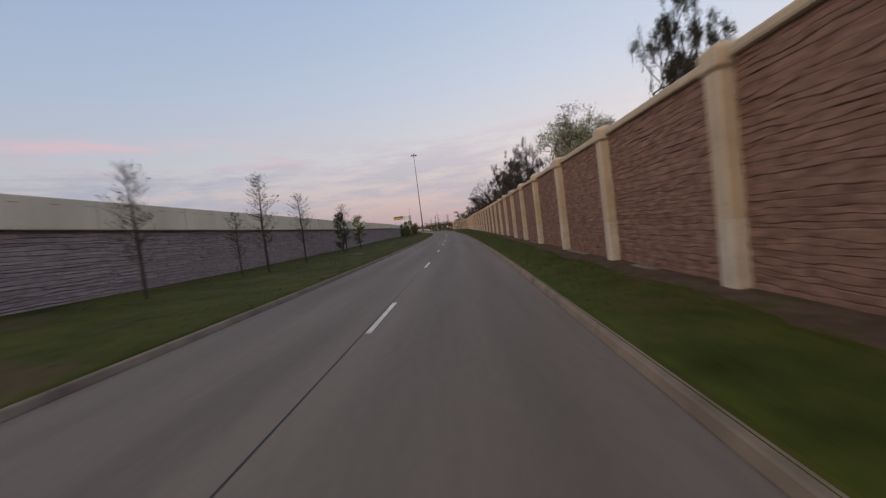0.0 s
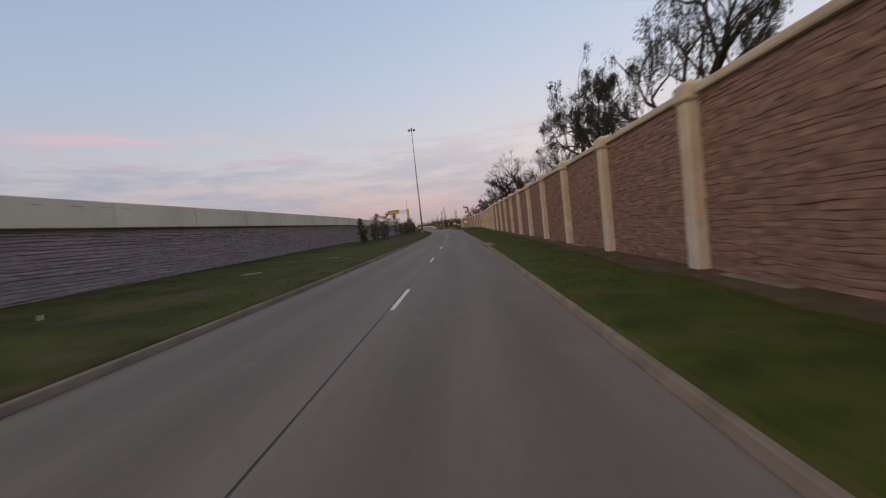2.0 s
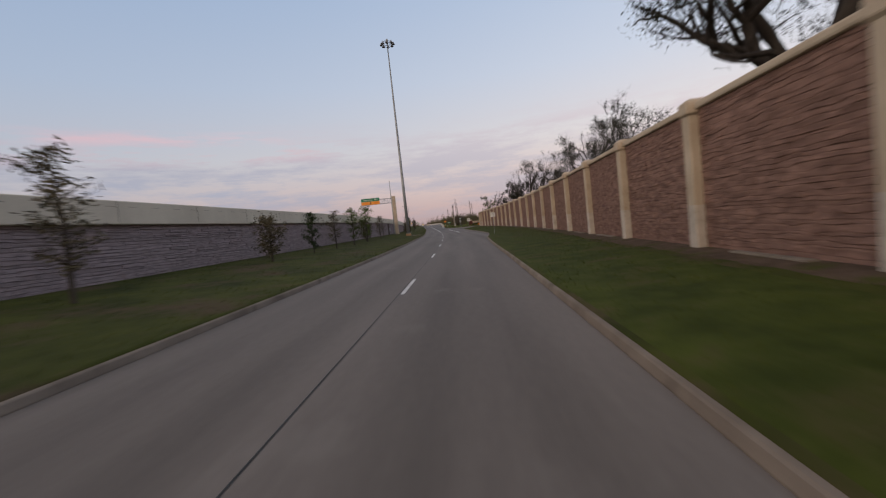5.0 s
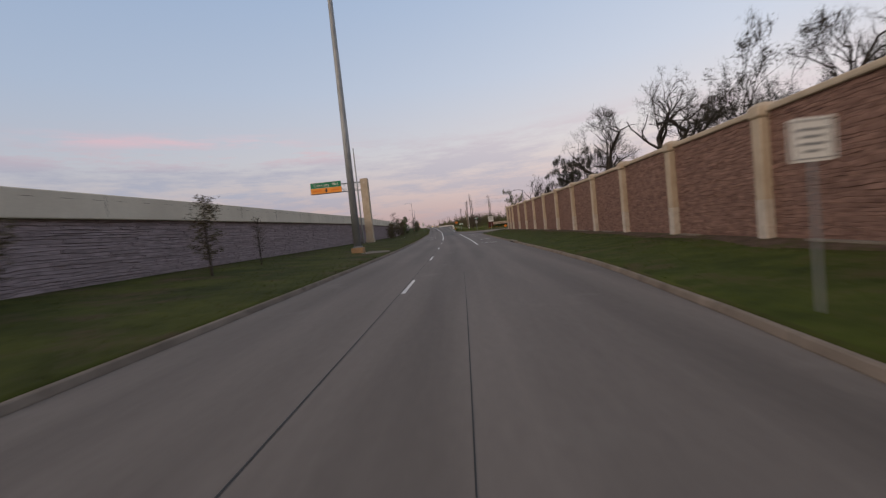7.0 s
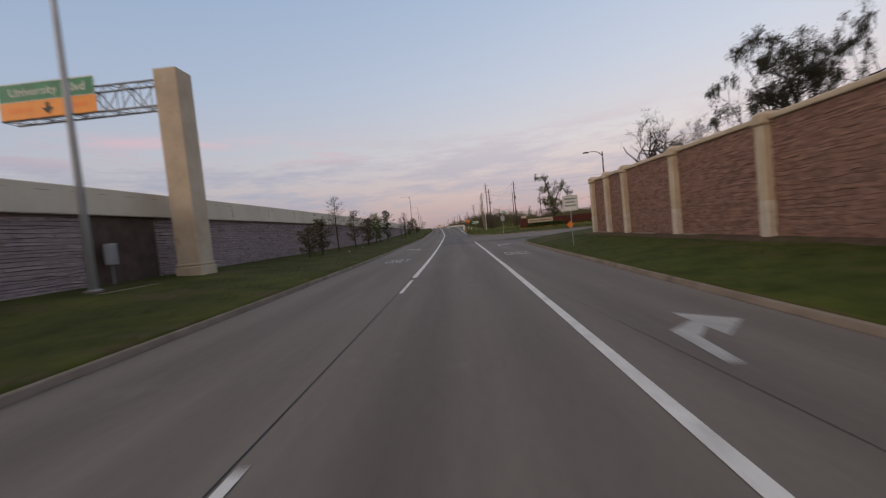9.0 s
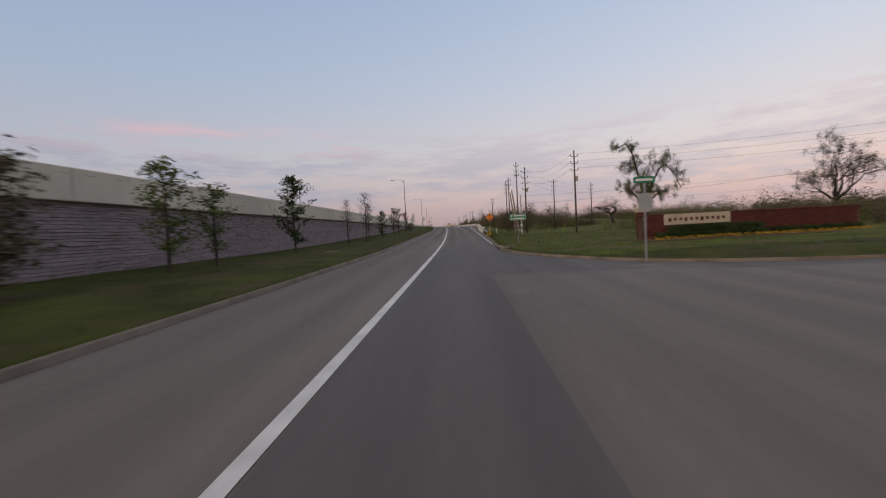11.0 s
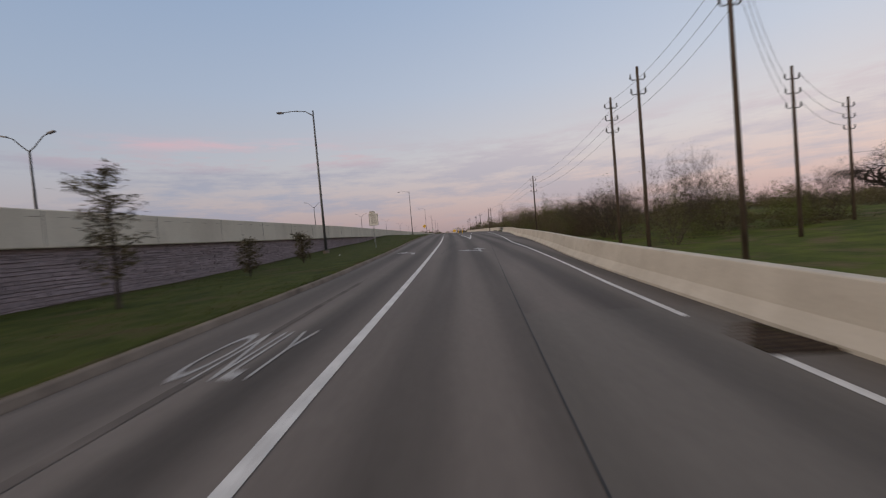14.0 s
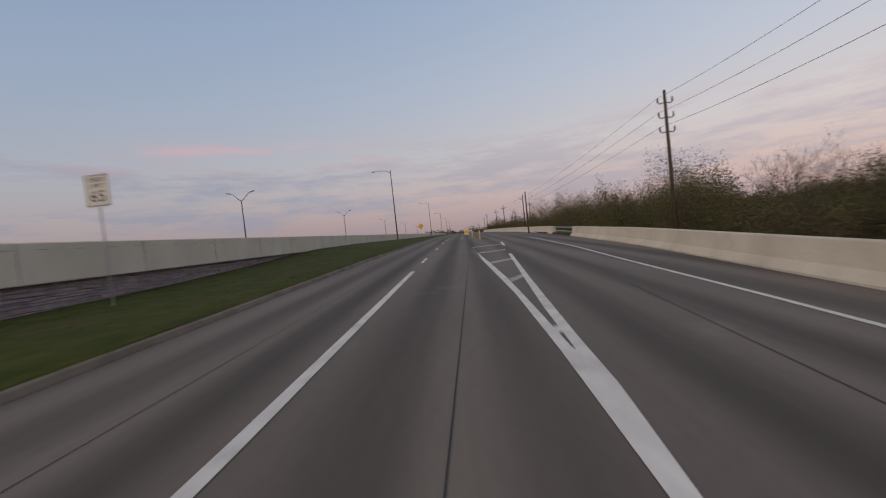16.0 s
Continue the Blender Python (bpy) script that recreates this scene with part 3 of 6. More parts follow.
slab_joint = table([(150, -0.3), (160, -0.24), (183, -0.17), (288, -1.02), (295, -0.78), (308, -0.37), (316, -0.18), (320, -0.02), (340, 0.77), (349, 1.18), (362, 1.9), (375, 2.75), (387, 3.6), (398, 4.55), (420, 5.6)])
patch = part("asphalt_patch", sweep("asphalt_patch", spread(259, 344, 1.0), lambda s: [(d, road_z(s, d) + 0.003) for a in [-1.55 if s < 290 else -1.55 + (slab_joint(s) + 1.55) * min(1, (s - 290) / 10)] for d in [a + (min(right_kerb(s), 60) - a) * u for u in (0, 0.2, 0.4, 0.6, 0.8, 1.0)]],
                              M_ASPHALT), M_ASPHALT)
tagged(patch, "dark grey asphalt laid through the street mouth", "road", kind="structure")


def kerb_section(s, edge, side):
    z = road_z(s, edge)
    return [(edge, z - 0.2), (edge, z + 0.02), (edge + side * 0.035, z + 0.115), (edge + side * 0.06, z + 0.135), (edge + side * 0.16, z + 0.14),
            (edge + side * 0.18, z + 0.13), (edge + side * 0.18, z - 0.2)]


kerb = part("kerb", sweep("kerb", LONG, lambda s: kerb_section(s, left_kerb(s), -1), M_KERB), M_KERB)
tagged(kerb, "dirty weathered concrete kerb beside the verge", "kerb", kind="structure")
for a, b in ((-200, 262.9), (277.3, 333)):
    ss = [s for s in LONG if a < s < b]
    k = part("kerb", sweep("kerb", [a] + ss + [b], lambda s: kerb_section(s, right_kerb(s), 1), M_KERB), M_KERB)
    tagged(k, "dirty weathered concrete kerb beside the verge", "kerb", kind="structure")

# bare mulch along the foot of the tall wall
mulch = part("mulch_strip", sweep("mulch_strip", spread(-60, 250, 0.8), lambda s: [(fence_line(s) - w, ground_z(s, fence_line(s) - w) + (0.03 if w < 0.35 else -0.025)) for w in
             (1.5 + 1.1 * noise.noise((s * 0.21, 3, 0)) + 0.35 * noise.noise((s * 0.9, 5, 0)), 0.3, 0.1, -0.5)], M_MULCH), M_MULCH)
tagged(mulch, "bare brown mulch strip at the wall foot", "mulch", kind="structure")

# ---------------------------------------------------------------- lines on the road
centre_line = table([(-200, -1.78), (20, -1.78), (100, -1.84), (190, -2.0), (205, -2.0), (228, -1.9), (262, -1.7), (291, -1.5), (304, -1.53), (320, -1.7), (340, -1.95), (367, -2.0), (388, -1.95), (400, -2.04), (460, -2.3), (2400, -2.3)])
edge_line = table([(200, 1.6), (210, 1.7), (220, 1.8), (233, 1.95), (244, 2.05), (275, 2.4), (303, 2.95), (313.6, 3.13), (326, 3.29), (340, 3.56), (347, 3.72), (354, 4.02), (365, 4.38), (373, 4.5), (388, 5.6), (393, 5.92), (401, 6.27), (410, 6.8), (440, 7.9), (480, 8.4)])


def stripe(a, b, line, width, material, name, label, lift=0.009, step=2.0):
    ss = spread(a, b, step)
    me = sweep(name, ss, lambda s: [(line(s) - width / 2, road_z(s, line(s) - width / 2) + lift), (line(s) + width / 2, road_z(s, line(s) + width / 2) + lift)], material)
    return tagged(part(name, me, material), label, "road marking", kind="structure")


for k in range(-3, 19):
    a = 7.17 + 12.192 * k
    stripe(a, a + 3.05, centre_line, 0.11, M_PAINT, "lane_dash", "white painted lane dash on concrete")
for s in (320.2, 326.2, 332.4):
    for d in (-0.22, 0.20):
        stud = Mesh()
        stud.taper((-0.05, 0.05, -0.05, 0.05), (-0.03, 0.03, -0.035, 0.035), 0.0, 0.02)
        p = centre_line(s) + d
        tagged(part("road_stud", stud, M_PAINT, m=stand(s, p, road_z(s, p))), "small white raised stud beside the lane line", "road stud", "road studs")
stripe(230.5, 402, centre_line, 0.18, M_PAINT, "lane_line", "solid white painted lane line")
for k in range(9):
    stripe(406 + 12.2 * k, 409 + 12.2 * k, centre_line, 0.13, M_PAINT, "lane_dash", "white painted lane dash on concrete")
stripe(206.0, 262, edge_line, 0.18, M_PAINT, "lane_line", "solid white painted lane line")
stripe(264, 276.4, edge_line, 0.18, M_PAINT, "lane_line", "solid white painted lane line")
stripe(299, 341.0, edge_line, 0.13, M_PAINT, "edge_line", "thin white painted edge line")
stripe(343.2, 470, edge_line, 0.13, M_PAINT, "edge_line", "thin white painted edge line")
stripe(-60, 230.5, lambda s: centre_line(s) - 0.1, 0.022, M_JOINT, "slab_joint", "dark sealed joint between concrete slabs", 0.006)
stripe(153, 182.5, slab_joint, 0.013, M_JOINT, "slab_joint", "dark sealed joint between concrete slabs", 0.006)
stripe(288, 418, slab_joint, 0.022, M_JOINT, "slab_joint", "dark sealed joint between concrete slabs", 0.006)
stripe(198, 232, lambda s: 4.0 - (s - 198) * 0.06, 0.010, M_JOINT, "slab_joint", "dark sealed joint between concrete slabs", 0.006)
stripe(262, 296, lambda s: 2.6 + 0.0 * s, 0.035, M_JOINT, "slab_joint", "dark sealed joint between concrete slabs", 0.006)
stripe(300, 350, lambda s: -3.9 + (s - 300) * 0.004 + 0.05 * noise.noise((s * 0.25, 2, 0)), 0.16, M_TAR, "tar_smear", "broad worn tar smear along the lane", 0.006)
stripe(350, 420, lambda s: -3.9 + (s - 300) * 0.004, 0.012, M_JOINT, "slab_joint", "dark sealed joint between concrete slabs", 0.006)
stripe(362, 430, table([(362, -1.4), (367, -1.1), (372, -0.65), (382, -0.15), (410, 0.45), (430, 0.8)]), 0.018, M_JOINT, "slab_joint", "dark sealed joint between concrete slabs", 0.006)


def painted(name, polys, label, material=M_WORN, lift=0.009):
    """Flat paint on the road, from outlines in (s, d)."""
    me = Mesh()
    for poly in polys:
        me.add([on(s, d, road_z(s, d) + lift) for s, d in poly], [tuple(range(len(poly)))])
    return tagged(part(name, me, material), label, "road marking", kind="structure")


def arrow(s, d, kind, k=1.0):
    """A lane arrow whose foot lies at s, d."""
    polys = []
    if kind in ("straight", "straight_left"):
        polys += [[(s, d - 0.08), (s, d + 0.08), (s + 2.6 * k, d + 0.08), (s + 2.6 * k, d - 0.08)], [(s + 2.5 * k, d - 0.45), (s + 2.5 * k, d + 0.45), (s + 4.2 * k, d)]]
    side = 1 if kind == "right" else -1
    if kind in ("left", "right"):
        polys += [[(s, d), (s, d + side * 0.2), (s + 1.1 * k, d + side * 0.32), (s + 1.7 * k, d + side * 0.75), (s + 2.1 * k, d + side * 0.75), (s + 1.5 * k, d + side * 0.1)],
                  [(s + 1.1 * k, d + side * 0.72), (s + 2.7 * k, d + side * 0.72), (s + 2.0 * k, d + side * 1.5)]]
    if kind == "straight_left":
        polys += [[(s + 0.5 * k, d - 0.07), (s + 0.9 * k, d - 0.07), (s + 2.0 * k, d - 0.75), (s + 1.5 * k, d - 0.75)], [(s + 1.0 * k, d - 0.72), (s + 2.5 * k, d - 0.72), (s + 1.9 * k, d - 1.5)]]
    return painted("turn_arrow", polys, "worn white painted lane arrow")


arrow(219.3, 2.95, "right")
arrow(250.5, 3.6, "right")
arrow(252.0, -3.3, "left")
arrow(262.0, 0.9, "straight_left")
arrow(363.2, -3.2, "left")
arrow(362.4, 1.15, "straight_left")


def road_word(s, d, wide, long):
    me = lettering("ONLY", 1.0, M_WORN, 0.0)
    co = [v.co.copy() for v in me.vertices]
    w = max(c.x for c in co) - min(c.x for c in co)
    h = max(c.y for c in co) - min(c.y for c in co)
    for v in me.vertices:
        dd, ss = d + v.co.x / w * wide, s + v.co.y / h * long
        v.co = on(ss, dd, road_z(ss, dd) + 0.010)
    return tagged(part("road_word", me, M_WORN), "worn white painted word ONLY on concrete", "road marking", kind="structure")


road_word(209.2, 3.15, 1.6, 2.6)
road_word(240.2, 3.6, 1.55, 2.6)
road_word(240.2, -3.85, 1.5, 2.6)
road_word(342.0, -3.54, 1.38, 2.4)
painted("gore_marking", [[(386.8, 1.38), (386.8, 1.55), (388.9, 1.74), (390.2, 1.79), (390.2, 1.41)], [(390.2, 1.41), (390.2, 1.59), (393.6, 1.56), (397.6, 1.5), (403.2, 1.31), (410.9, 0.96), (451, 0.14), (451, -0.03), (410.9, 0.76), (403.4, 1.08), (394.9, 1.38)], [(390.2, 1.62), (390.2, 1.79), (391.1, 1.83), (397.9, 2.19), (406, 2.68), (424, 3.82), (424, 3.62), (406, 2.5), (397.9, 2.01), (392.9, 1.72)], [(391.0, 1.56), (391.4, 1.56), (391.5, 1.71), (391.1, 1.71)]], "white painted gore edges meeting in a point", M_PAINT)
painted("gore_bars", [[(396.9, 1.52), (397.6, 1.51), (398.5, 2.05), (397.8, 2.01)], [(402.9, 1.34), (403.7, 1.32), (405.0, 2.44), (404.2, 2.39)], [(409.7, 1.06), (410.6, 1.02), (412.1, 2.86), (411.2, 2.81)], [(417.2, 0.86), (418.1, 0.84), (419.9, 3.31), (419.0, 3.26)]], "worn white painted bars across the gore", M_WORN)
painted("street_edge_line", [[(276.5, 2.5), (276.1, 2.5), (273.9, 5.1), (272.6, 12.0), (272.8, 12.0), (274.2, 5.1)]], "white painted line across the side street mouth", M_PAINT)
painted("street_edge_line", [[(270.3, 9.0), (270.3, 40.0), (270.1, 40.0), (270.1, 9.0)]], "white painted line on the side street", M_PAINT)

# ---------------------------------------------------------------- freeway wall and deck
WALL = -16.0


def stone_panel(width, height, course, long, seed, depth, split=None, sunk=(0.0, 0.3), wave=0.34, chop=0.16):
    """A cast panel with a face of rough, wavering courses, looking along minus y."""
    rnd = random.Random(seed)
    me = Mesh()
    me.box(0, width, 0.0, 0.16, 0, height)
    rows = [0.0]
    while rows[-1] < height - course * 0.7:
        nz = rows[-1] + course * rnd.uniform(0.7, 1.35)
        if split and rows[-1] < split - 0.04 < nz:
            nz = split
        rows.append(min(nz, height))
    rows[-1] = height

    def level(i, x):
        if i in (0, len(rows) - 1) or (split and abs(rows[i] - split) < 1e-6):
            return rows[i]
        return rows[i] + course * wave * noise.noise((x * 1.3, i * 3.7, seed * 1.3)) + course * chop * noise.noise((x * 3.3, i * 5.1, seed))

    for i in range(len(rows) - 1):
        x = -rnd.uniform(0, long)
        while x < width:
            w = long * rnd.uniform(0.35, 1.5)
            a, b = max(0, x), min(width, x + w)
            x += w
            if b - a < 0.06:
                continue
            p = depth * rnd.uniform(0.25, 1.0)
            xs = [a, a + (b - a) * rnd.uniform(0.3, 0.7), b]
            lo, hi = [level(i, q) for q in xs], [level(i + 1, q) for q in xs]
            e = 0.014
            back = -p * rnd.uniform(*sunk)
            v = [(q, back, z) for q, z in zip(xs, lo)] + [(q, back, z) for q, z in zip(xs, hi)]
            ins = [a + e, xs[1], b - e]
            tilt = rnd.uniform(-0.3, 0.45) * p
            v += [(q, -p * rnd.uniform(0.75, 1.1) - max(0, tilt), z + 0.3 * (h - z) * rnd.uniform(0.3, 1.0) * 0.5 + 0.008) for q, z, h in zip(ins, lo, hi)]
            v += [(q, -p * rnd.uniform(0.6, 1.1) + min(0, tilt), h - 0.3 * (h - z) * rnd.uniform(0.2, 0.9) * 0.5 - 0.006) for q, z, h in zip(ins, lo, hi)]
            f = [(6, 7, 10, 9), (7, 8, 11, 10), (0, 1, 7, 6), (1, 2, 8, 7), (9, 10, 4, 3), (10, 11, 5, 4), (0, 6, 9, 3), (2, 5, 11, 8)]
            me.add(v, f)
    return me.mesh("panel")


freeway_wall = thing("retaining_wall", pose(0, 0, 0), "grey-purple stone-faced retaining wall under a pale concrete parapet", "retaining wall", kind="structure")
GREY = [stone_panel(6.0, 4.4, 0.145, 1.25, 40 + k, 0.062, sunk=(0.0, 0.12), chop=0.22) for k in range(4)]
for me in GREY:
    me.materials.append(M_GREYSTONE)
k = 0
s = -54.0
while s < 440:
    ledge = ledge_at(s + 3) + 0.04
    a, b = on(s, WALL, 0), on(s + 6.0, WALL, 0)
    turn = math.degrees(math.atan2(b.y - a.y, b.x - a.x))
    # the faces look to the road: minus y turns to the right of the way
    ob = part("panel", GREY[(k * 7 + k // 3) % 4], M_GREYSTONE, freeway_wall, m=Matrix.Translation((a.x, a.y, ledge - 4.4)) @ pose(0, 0, 0, 0, 0, turn))
    k += 1
    s += 6.0


def parapet_row(s):
    t = wall_top(s)
    d = WALL
    e = ledge_at(s)
    return [(d + 0.30, e), (d + 0.32, e + 0.04), (d + 0.30, t - 0.04), (d + 0.24, t), (d - 0.02, t), (d - 0.08, t - 0.05), (d - 0.2, t - 0.7), (d - 0.55, t - 1.05), (d - 0.55, e)]


PS = spread(-60, 470, 6.0)
parapet = part("parapet", sweep("parapet", PS + [520, 600, 800, 1100, 1600], parapet_row, M_PARAPET, closed=True), M_PARAPET, freeway_wall, "pale smooth concrete parapet")
for i, s in enumerate(PS[:-1]):
    t = wall_top(s)
    joint = Mesh()
    joint.box(-0.008, 0.004, -0.006, 0.006, ledge_at(s) + 0.06, t - 0.06, stand(s, WALL + 0.318, 0))
    part("joint", joint, M_JOINT, freeway_wall)
    for u in (0.9, 2.5, 4.1, 5.6):
        slot = Mesh()
        t2 = wall_top(s + u)
        slot.box(-0.006, 0.006, -0.24, 0.24, t2 - 0.29, t2 - 0.278, stand(s + u, WALL + 0.306, 0))
        part("slot", slot, M_JOINT, freeway_wall)
deck = part("freeway_deck", sweep("freeway_deck", [-200] + PS + [600, 800, 1200, 2400], lambda s: [(-66, wall_top(s) - 1.3), (-66, wall_top(s) - 1.05), (WALL - 0.5, wall_top(s) - 1.05), (WALL - 0.5, wall_top(s) - 1.39)],
            M_ROAD), M_ROAD)
tagged(deck, "concrete freeway deck behind the parapet", "freeway", kind="structure")

# ---------------------------------------------------------------- the tall sound wall
sound_wall = thing("sound_wall", pose(0, 0, 0), "tall red-brown stone-panelled sound wall with cream posts", "wall", kind="structure")
BAY = 6.17
TALL = 4.1
RED = [stone_panel(BAY - 0.42, TALL, 0.125, 0.42, 80 + k, 0.037, split=1.55, sunk=(0.3, 0.65), wave=0.42, chop=0.42) for k in range(5)]
for me in RED:
    me.materials.append(M_REDSTONE)


def wall_post():
    shaft = Mesh()
    shaft.box(-0.23, 0.23, -0.30, 0.26, -0.6, 4.0, cut=0.045)
    foot = Mesh()
    foot.box(-0.233, 0.233, -0.303, 0.263, -0.6, 1.32, cut=0.045)
    cap = Mesh()
    cap.taper((-0.23, 0.23, -0.3, 0.26), (-0.285, 0.285, -0.355, 0.315), 3.90, 3.95)
    cap.box(-0.285, 0.285, -0.355, 0.315, 3.95, 4.31, cut=0.05)
    cap.taper((-0.25, 0.25, -0.32, 0.28), (-0.16, 0.16, -0.2, 0.16), 4.31, 4.40)
    rail = Mesh()
    rail.box(0.2, BAY - 0.2, -0.15, 0.19, 4.06, 4.27, cut=0.06)
    return shaft.mesh("post"), cap.mesh("cap"), rail.mesh("coping"), foot.mesh("painted_foot")


POST, CAP, RAIL, FOOT = wall_post()
FOOT.materials.append(M_FOOTPAINT)
for me in (POST, CAP, RAIL):
    me.materials.append(M_CREAM)
posts = [7.45 + BAY * k for k in range(-5, 39)] + [245.1, 248.2]
for i, s in enumerate(posts):
    a = on(s, fence_line(s), fence_foot(s))
    nxt = posts[i + 1] if i + 1 < len(posts) else s + BAY
    b = on(nxt, fence_line(nxt), fence_foot(nxt))
    turn = math.degrees(math.atan2(b.y - a.y, b.x - a.x)) if i + 1 < len(posts) else head_at(s) + 90
    # panels look to the road, to the left of the way
    m = Matrix.Translation(a) @ pose(0, 0, 0, 0, 0, turn + 180)
    post = part("post", POST, M_CREAM, sound_wall, m=m)
    part("cap", CAP, M_CREAM, post)
    part("painted_foot", FOOT, M_FOOTPAINT, post, "paler overpainted foot of the post")
    if i + 1 < len(posts):
        run = (b - a).length
        back = Matrix.Translation(b + Vector((0, 0, fence_foot(s) - b.z))) @ pose(0, 0, 0, 0, 0, turn + 180)
        sc = Matrix.Diagonal((run / BAY, 1, 1, 1))
        part("panel", RED[(i * 3 + i // 4) % 5], M_REDSTONE, sound_wall, m=back @ sc @ Matrix.Translation((0.21, 0, 0.0)))
        # broken stretches of the pale footing show in the mulch
        if i % 3 != 1:
            strip = Mesh()
            lo = 0.4 + 1.7 * ((i * 0.37) % 1)
            strip.box(lo, lo + 1.2 + 2.2 * ((i * 0.61) % 1), -0.34, -0.12, -0.3, 0.065, cut=0.015)
            part("footing", strip, M_PAD, sound_wall, "pale concrete footing edge", m=back)
        part("coping", RAIL, M_CREAM, sound_wall, m=back @ sc)

# ---------------------------------------------------------------- bridge barrier
barrier_line = table([(333, 4.3), (342, 4.55), (350, 4.75), (356, 5.05), (364, 5.8), (369, 6.22), (380, 7.15), (390, 7.65), (396, 8.25), (405, 9.2), (425, 10.3), (440, 10.9), (470, 10.9), (560, 9.0)])


def barrier_row(s):
    d = barrier_line(s)
    z = road_z(s, d)
    h = 0.86 * min(1, 0.55 + (s - 333.6) * 0.2)
    return [(d - 0.12, z - 0.1), (d - 0.12, z + 0.07), (d + 0.08, z + 0.30), (d + 0.18, z + h - 0.02), (d + 0.20, z + h), (d + 0.42, z + h), (d + 0.44, z + h - 0.02), (d + 0.46, z - 1.2)]


barrier = thing("bridge_barrier", pose(0, 0, 0), "pale weathered concrete bridge barrier along the road edge", "barrier", kind="structure")
part("barrier_wall", sweep("barrier_wall", spread(333.6, 424, 3), barrier_row, M_BARRIER, closed=True), M_BARRIER, barrier)
part("barrier_wall", sweep("barrier_wall", spread(434, 560, 4), barrier_row, M_BARRIER, closed=True), M_BARRIER, barrier)

# ---------------------------------------------------------------- tall steel things


def high_mast(s, d, z, top):
    t = thing("high_mast_light", stand(s, d, z), "very tall grey steel high-mast light on a tan concrete footing", "street light")
    foot = Mesh()
    foot.box(-0.5, 0.5, -0.5, 0.5, -0.4, 0.52, cut=0.04)
    part("footing", foot, M_TAN, t, "tan concrete footing")
    pad = Mesh()
    ring = [(1.7 * math.cos(a) * (1.0 + 0.6 * (math.cos(a) > 0)), 2.3 * math.sin(a)) for a in [2 * math.pi * k / 20 for k in range(20)]]
    pad.add([(x, y, 0.06 - 0.03 * x) for x, y in ring] + [(x, y, -0.3) for x, y in ring], [tuple(range(20))] + [(k, k + 20, (k + 1) % 20 + 20, (k + 1) % 20) for k in range(20)])
    part("pad", pad, M_PAD, t, "flat concrete pad in the grass")
    h = top - z
    shaft = Mesh()
    shaft.tube([(0, 0, 0.52), (0, 0, 0.62)], 0.44, 16)
    shaft.tube([(0, 0, 0.6)] + [(0, 0, 0.6 + (h - 1.4) * u) for u in (0.25, 0.5, 0.75, 1.0)], [0.33, 0.27, 0.21, 0.15, 0.10], 16)
    part("shaft", shaft, M_STEEL, t, smooth=True)
    hoop = Mesh()
    n = 16
    hoop.tube([(1.0 * math.cos(2 * math.pi * k / n), 1.0 * math.sin(2 * math.pi * k / n), h - 0.9) for k in range(n + 1)], 0.05, 6)
    for k in range(4):
        a = math.pi * k / 2
        hoop.tube([(0, 0, h - 0.75), (math.cos(a), math.sin(a), h - 0.9)], 0.035, 5)
    hoop.tube([(0, 0, h - 1.0), (0, 0, h - 0.2)], 0.22, 10)
    part("ring", hoop, M_STEEL, t)
    for k in range(8):
        a = 2 * math.pi * k / 8
        lamp = Mesh()
        lamp.tube([(0, 0, 0.25), (0, 0, 0.1), (0, 0, -0.25)], [0.10, 0.16, 0.34], 10)
        part("lamp", lamp, M_LAMP, t, m=pose(1.15 * math.cos(a), 1.15 * math.sin(a), h - 1.05))
    return t


high_mast(201.35, -8.75, 0.42, 39.1)


def street_lamp(s, d, z, top, arm=2.9, label="slender grey steel street lamp with one curved arm", finish=M_DARKSTEEL, r=0.125):
    t = thing("street_lamp", stand(s, d, z), label, "street lamp", "street lamps on the verge")
    h = top - z
    base = Mesh()
    base.tube([(0, 0, -0.3), (0, 0, 0.12)], 0.3, 10)
    part("footing", base, M_PAD, t)
    shaft = Mesh()
    shaft.box(-0.2, 0.2, -0.2, 0.2, 0.12, 0.16)
    shaft.tube([(0, 0, 0.12), (0, 0, h * 0.5), (0, 0, h)], [r, r * 0.8, r * 0.56], 10)
    part("shaft", shaft, finish, t, smooth=True)
    if arm:
        a = Mesh()
        a.tube([(0, 0, h - 0.5), (-arm * 0.25, 0, h - 0.05), (-arm * 0.6, 0, h + 0.08), (-arm, 0, h + 0.05)], [0.05, 0.045, 0.04, 0.035], 6)
        part("arm", a, M_DARKSTEEL, t)
        lamp = Mesh()
        lamp.taper((-0.13, 0.13, -0.1, 0.1), (-0.30, 0.32, -0.16, 0.16), 0.10, 0.05)
        lamp.taper((-0.30, 0.32, -0.16, 0.16), (-0.26, 0.28, -0.13, 0.13), 0.05, -0.06)
        part("lamp_head", lamp, M_LAMP, t, m=pose(-arm - 0.25, 0, h + 0.02))
    return t


street_lamp(229.7, -14.0, 0.72, 15.25, arm=0, label="plain tall grey steel pole beside a sign column", finish=M_ZINC, r=0.15)
for s, d, z, top in ((375.5, -12.85, 2.45, 15.92), (460.9, -11.8, 4.15, 16.95), (546, -11.8, 4.2, 17.1), (632, -11.8, 4.2, 17.1), (718, -11.8, 4.2, 17.1), (804, -11.8, 4.2, 17.1)):
    street_lamp(s, d, z, top)


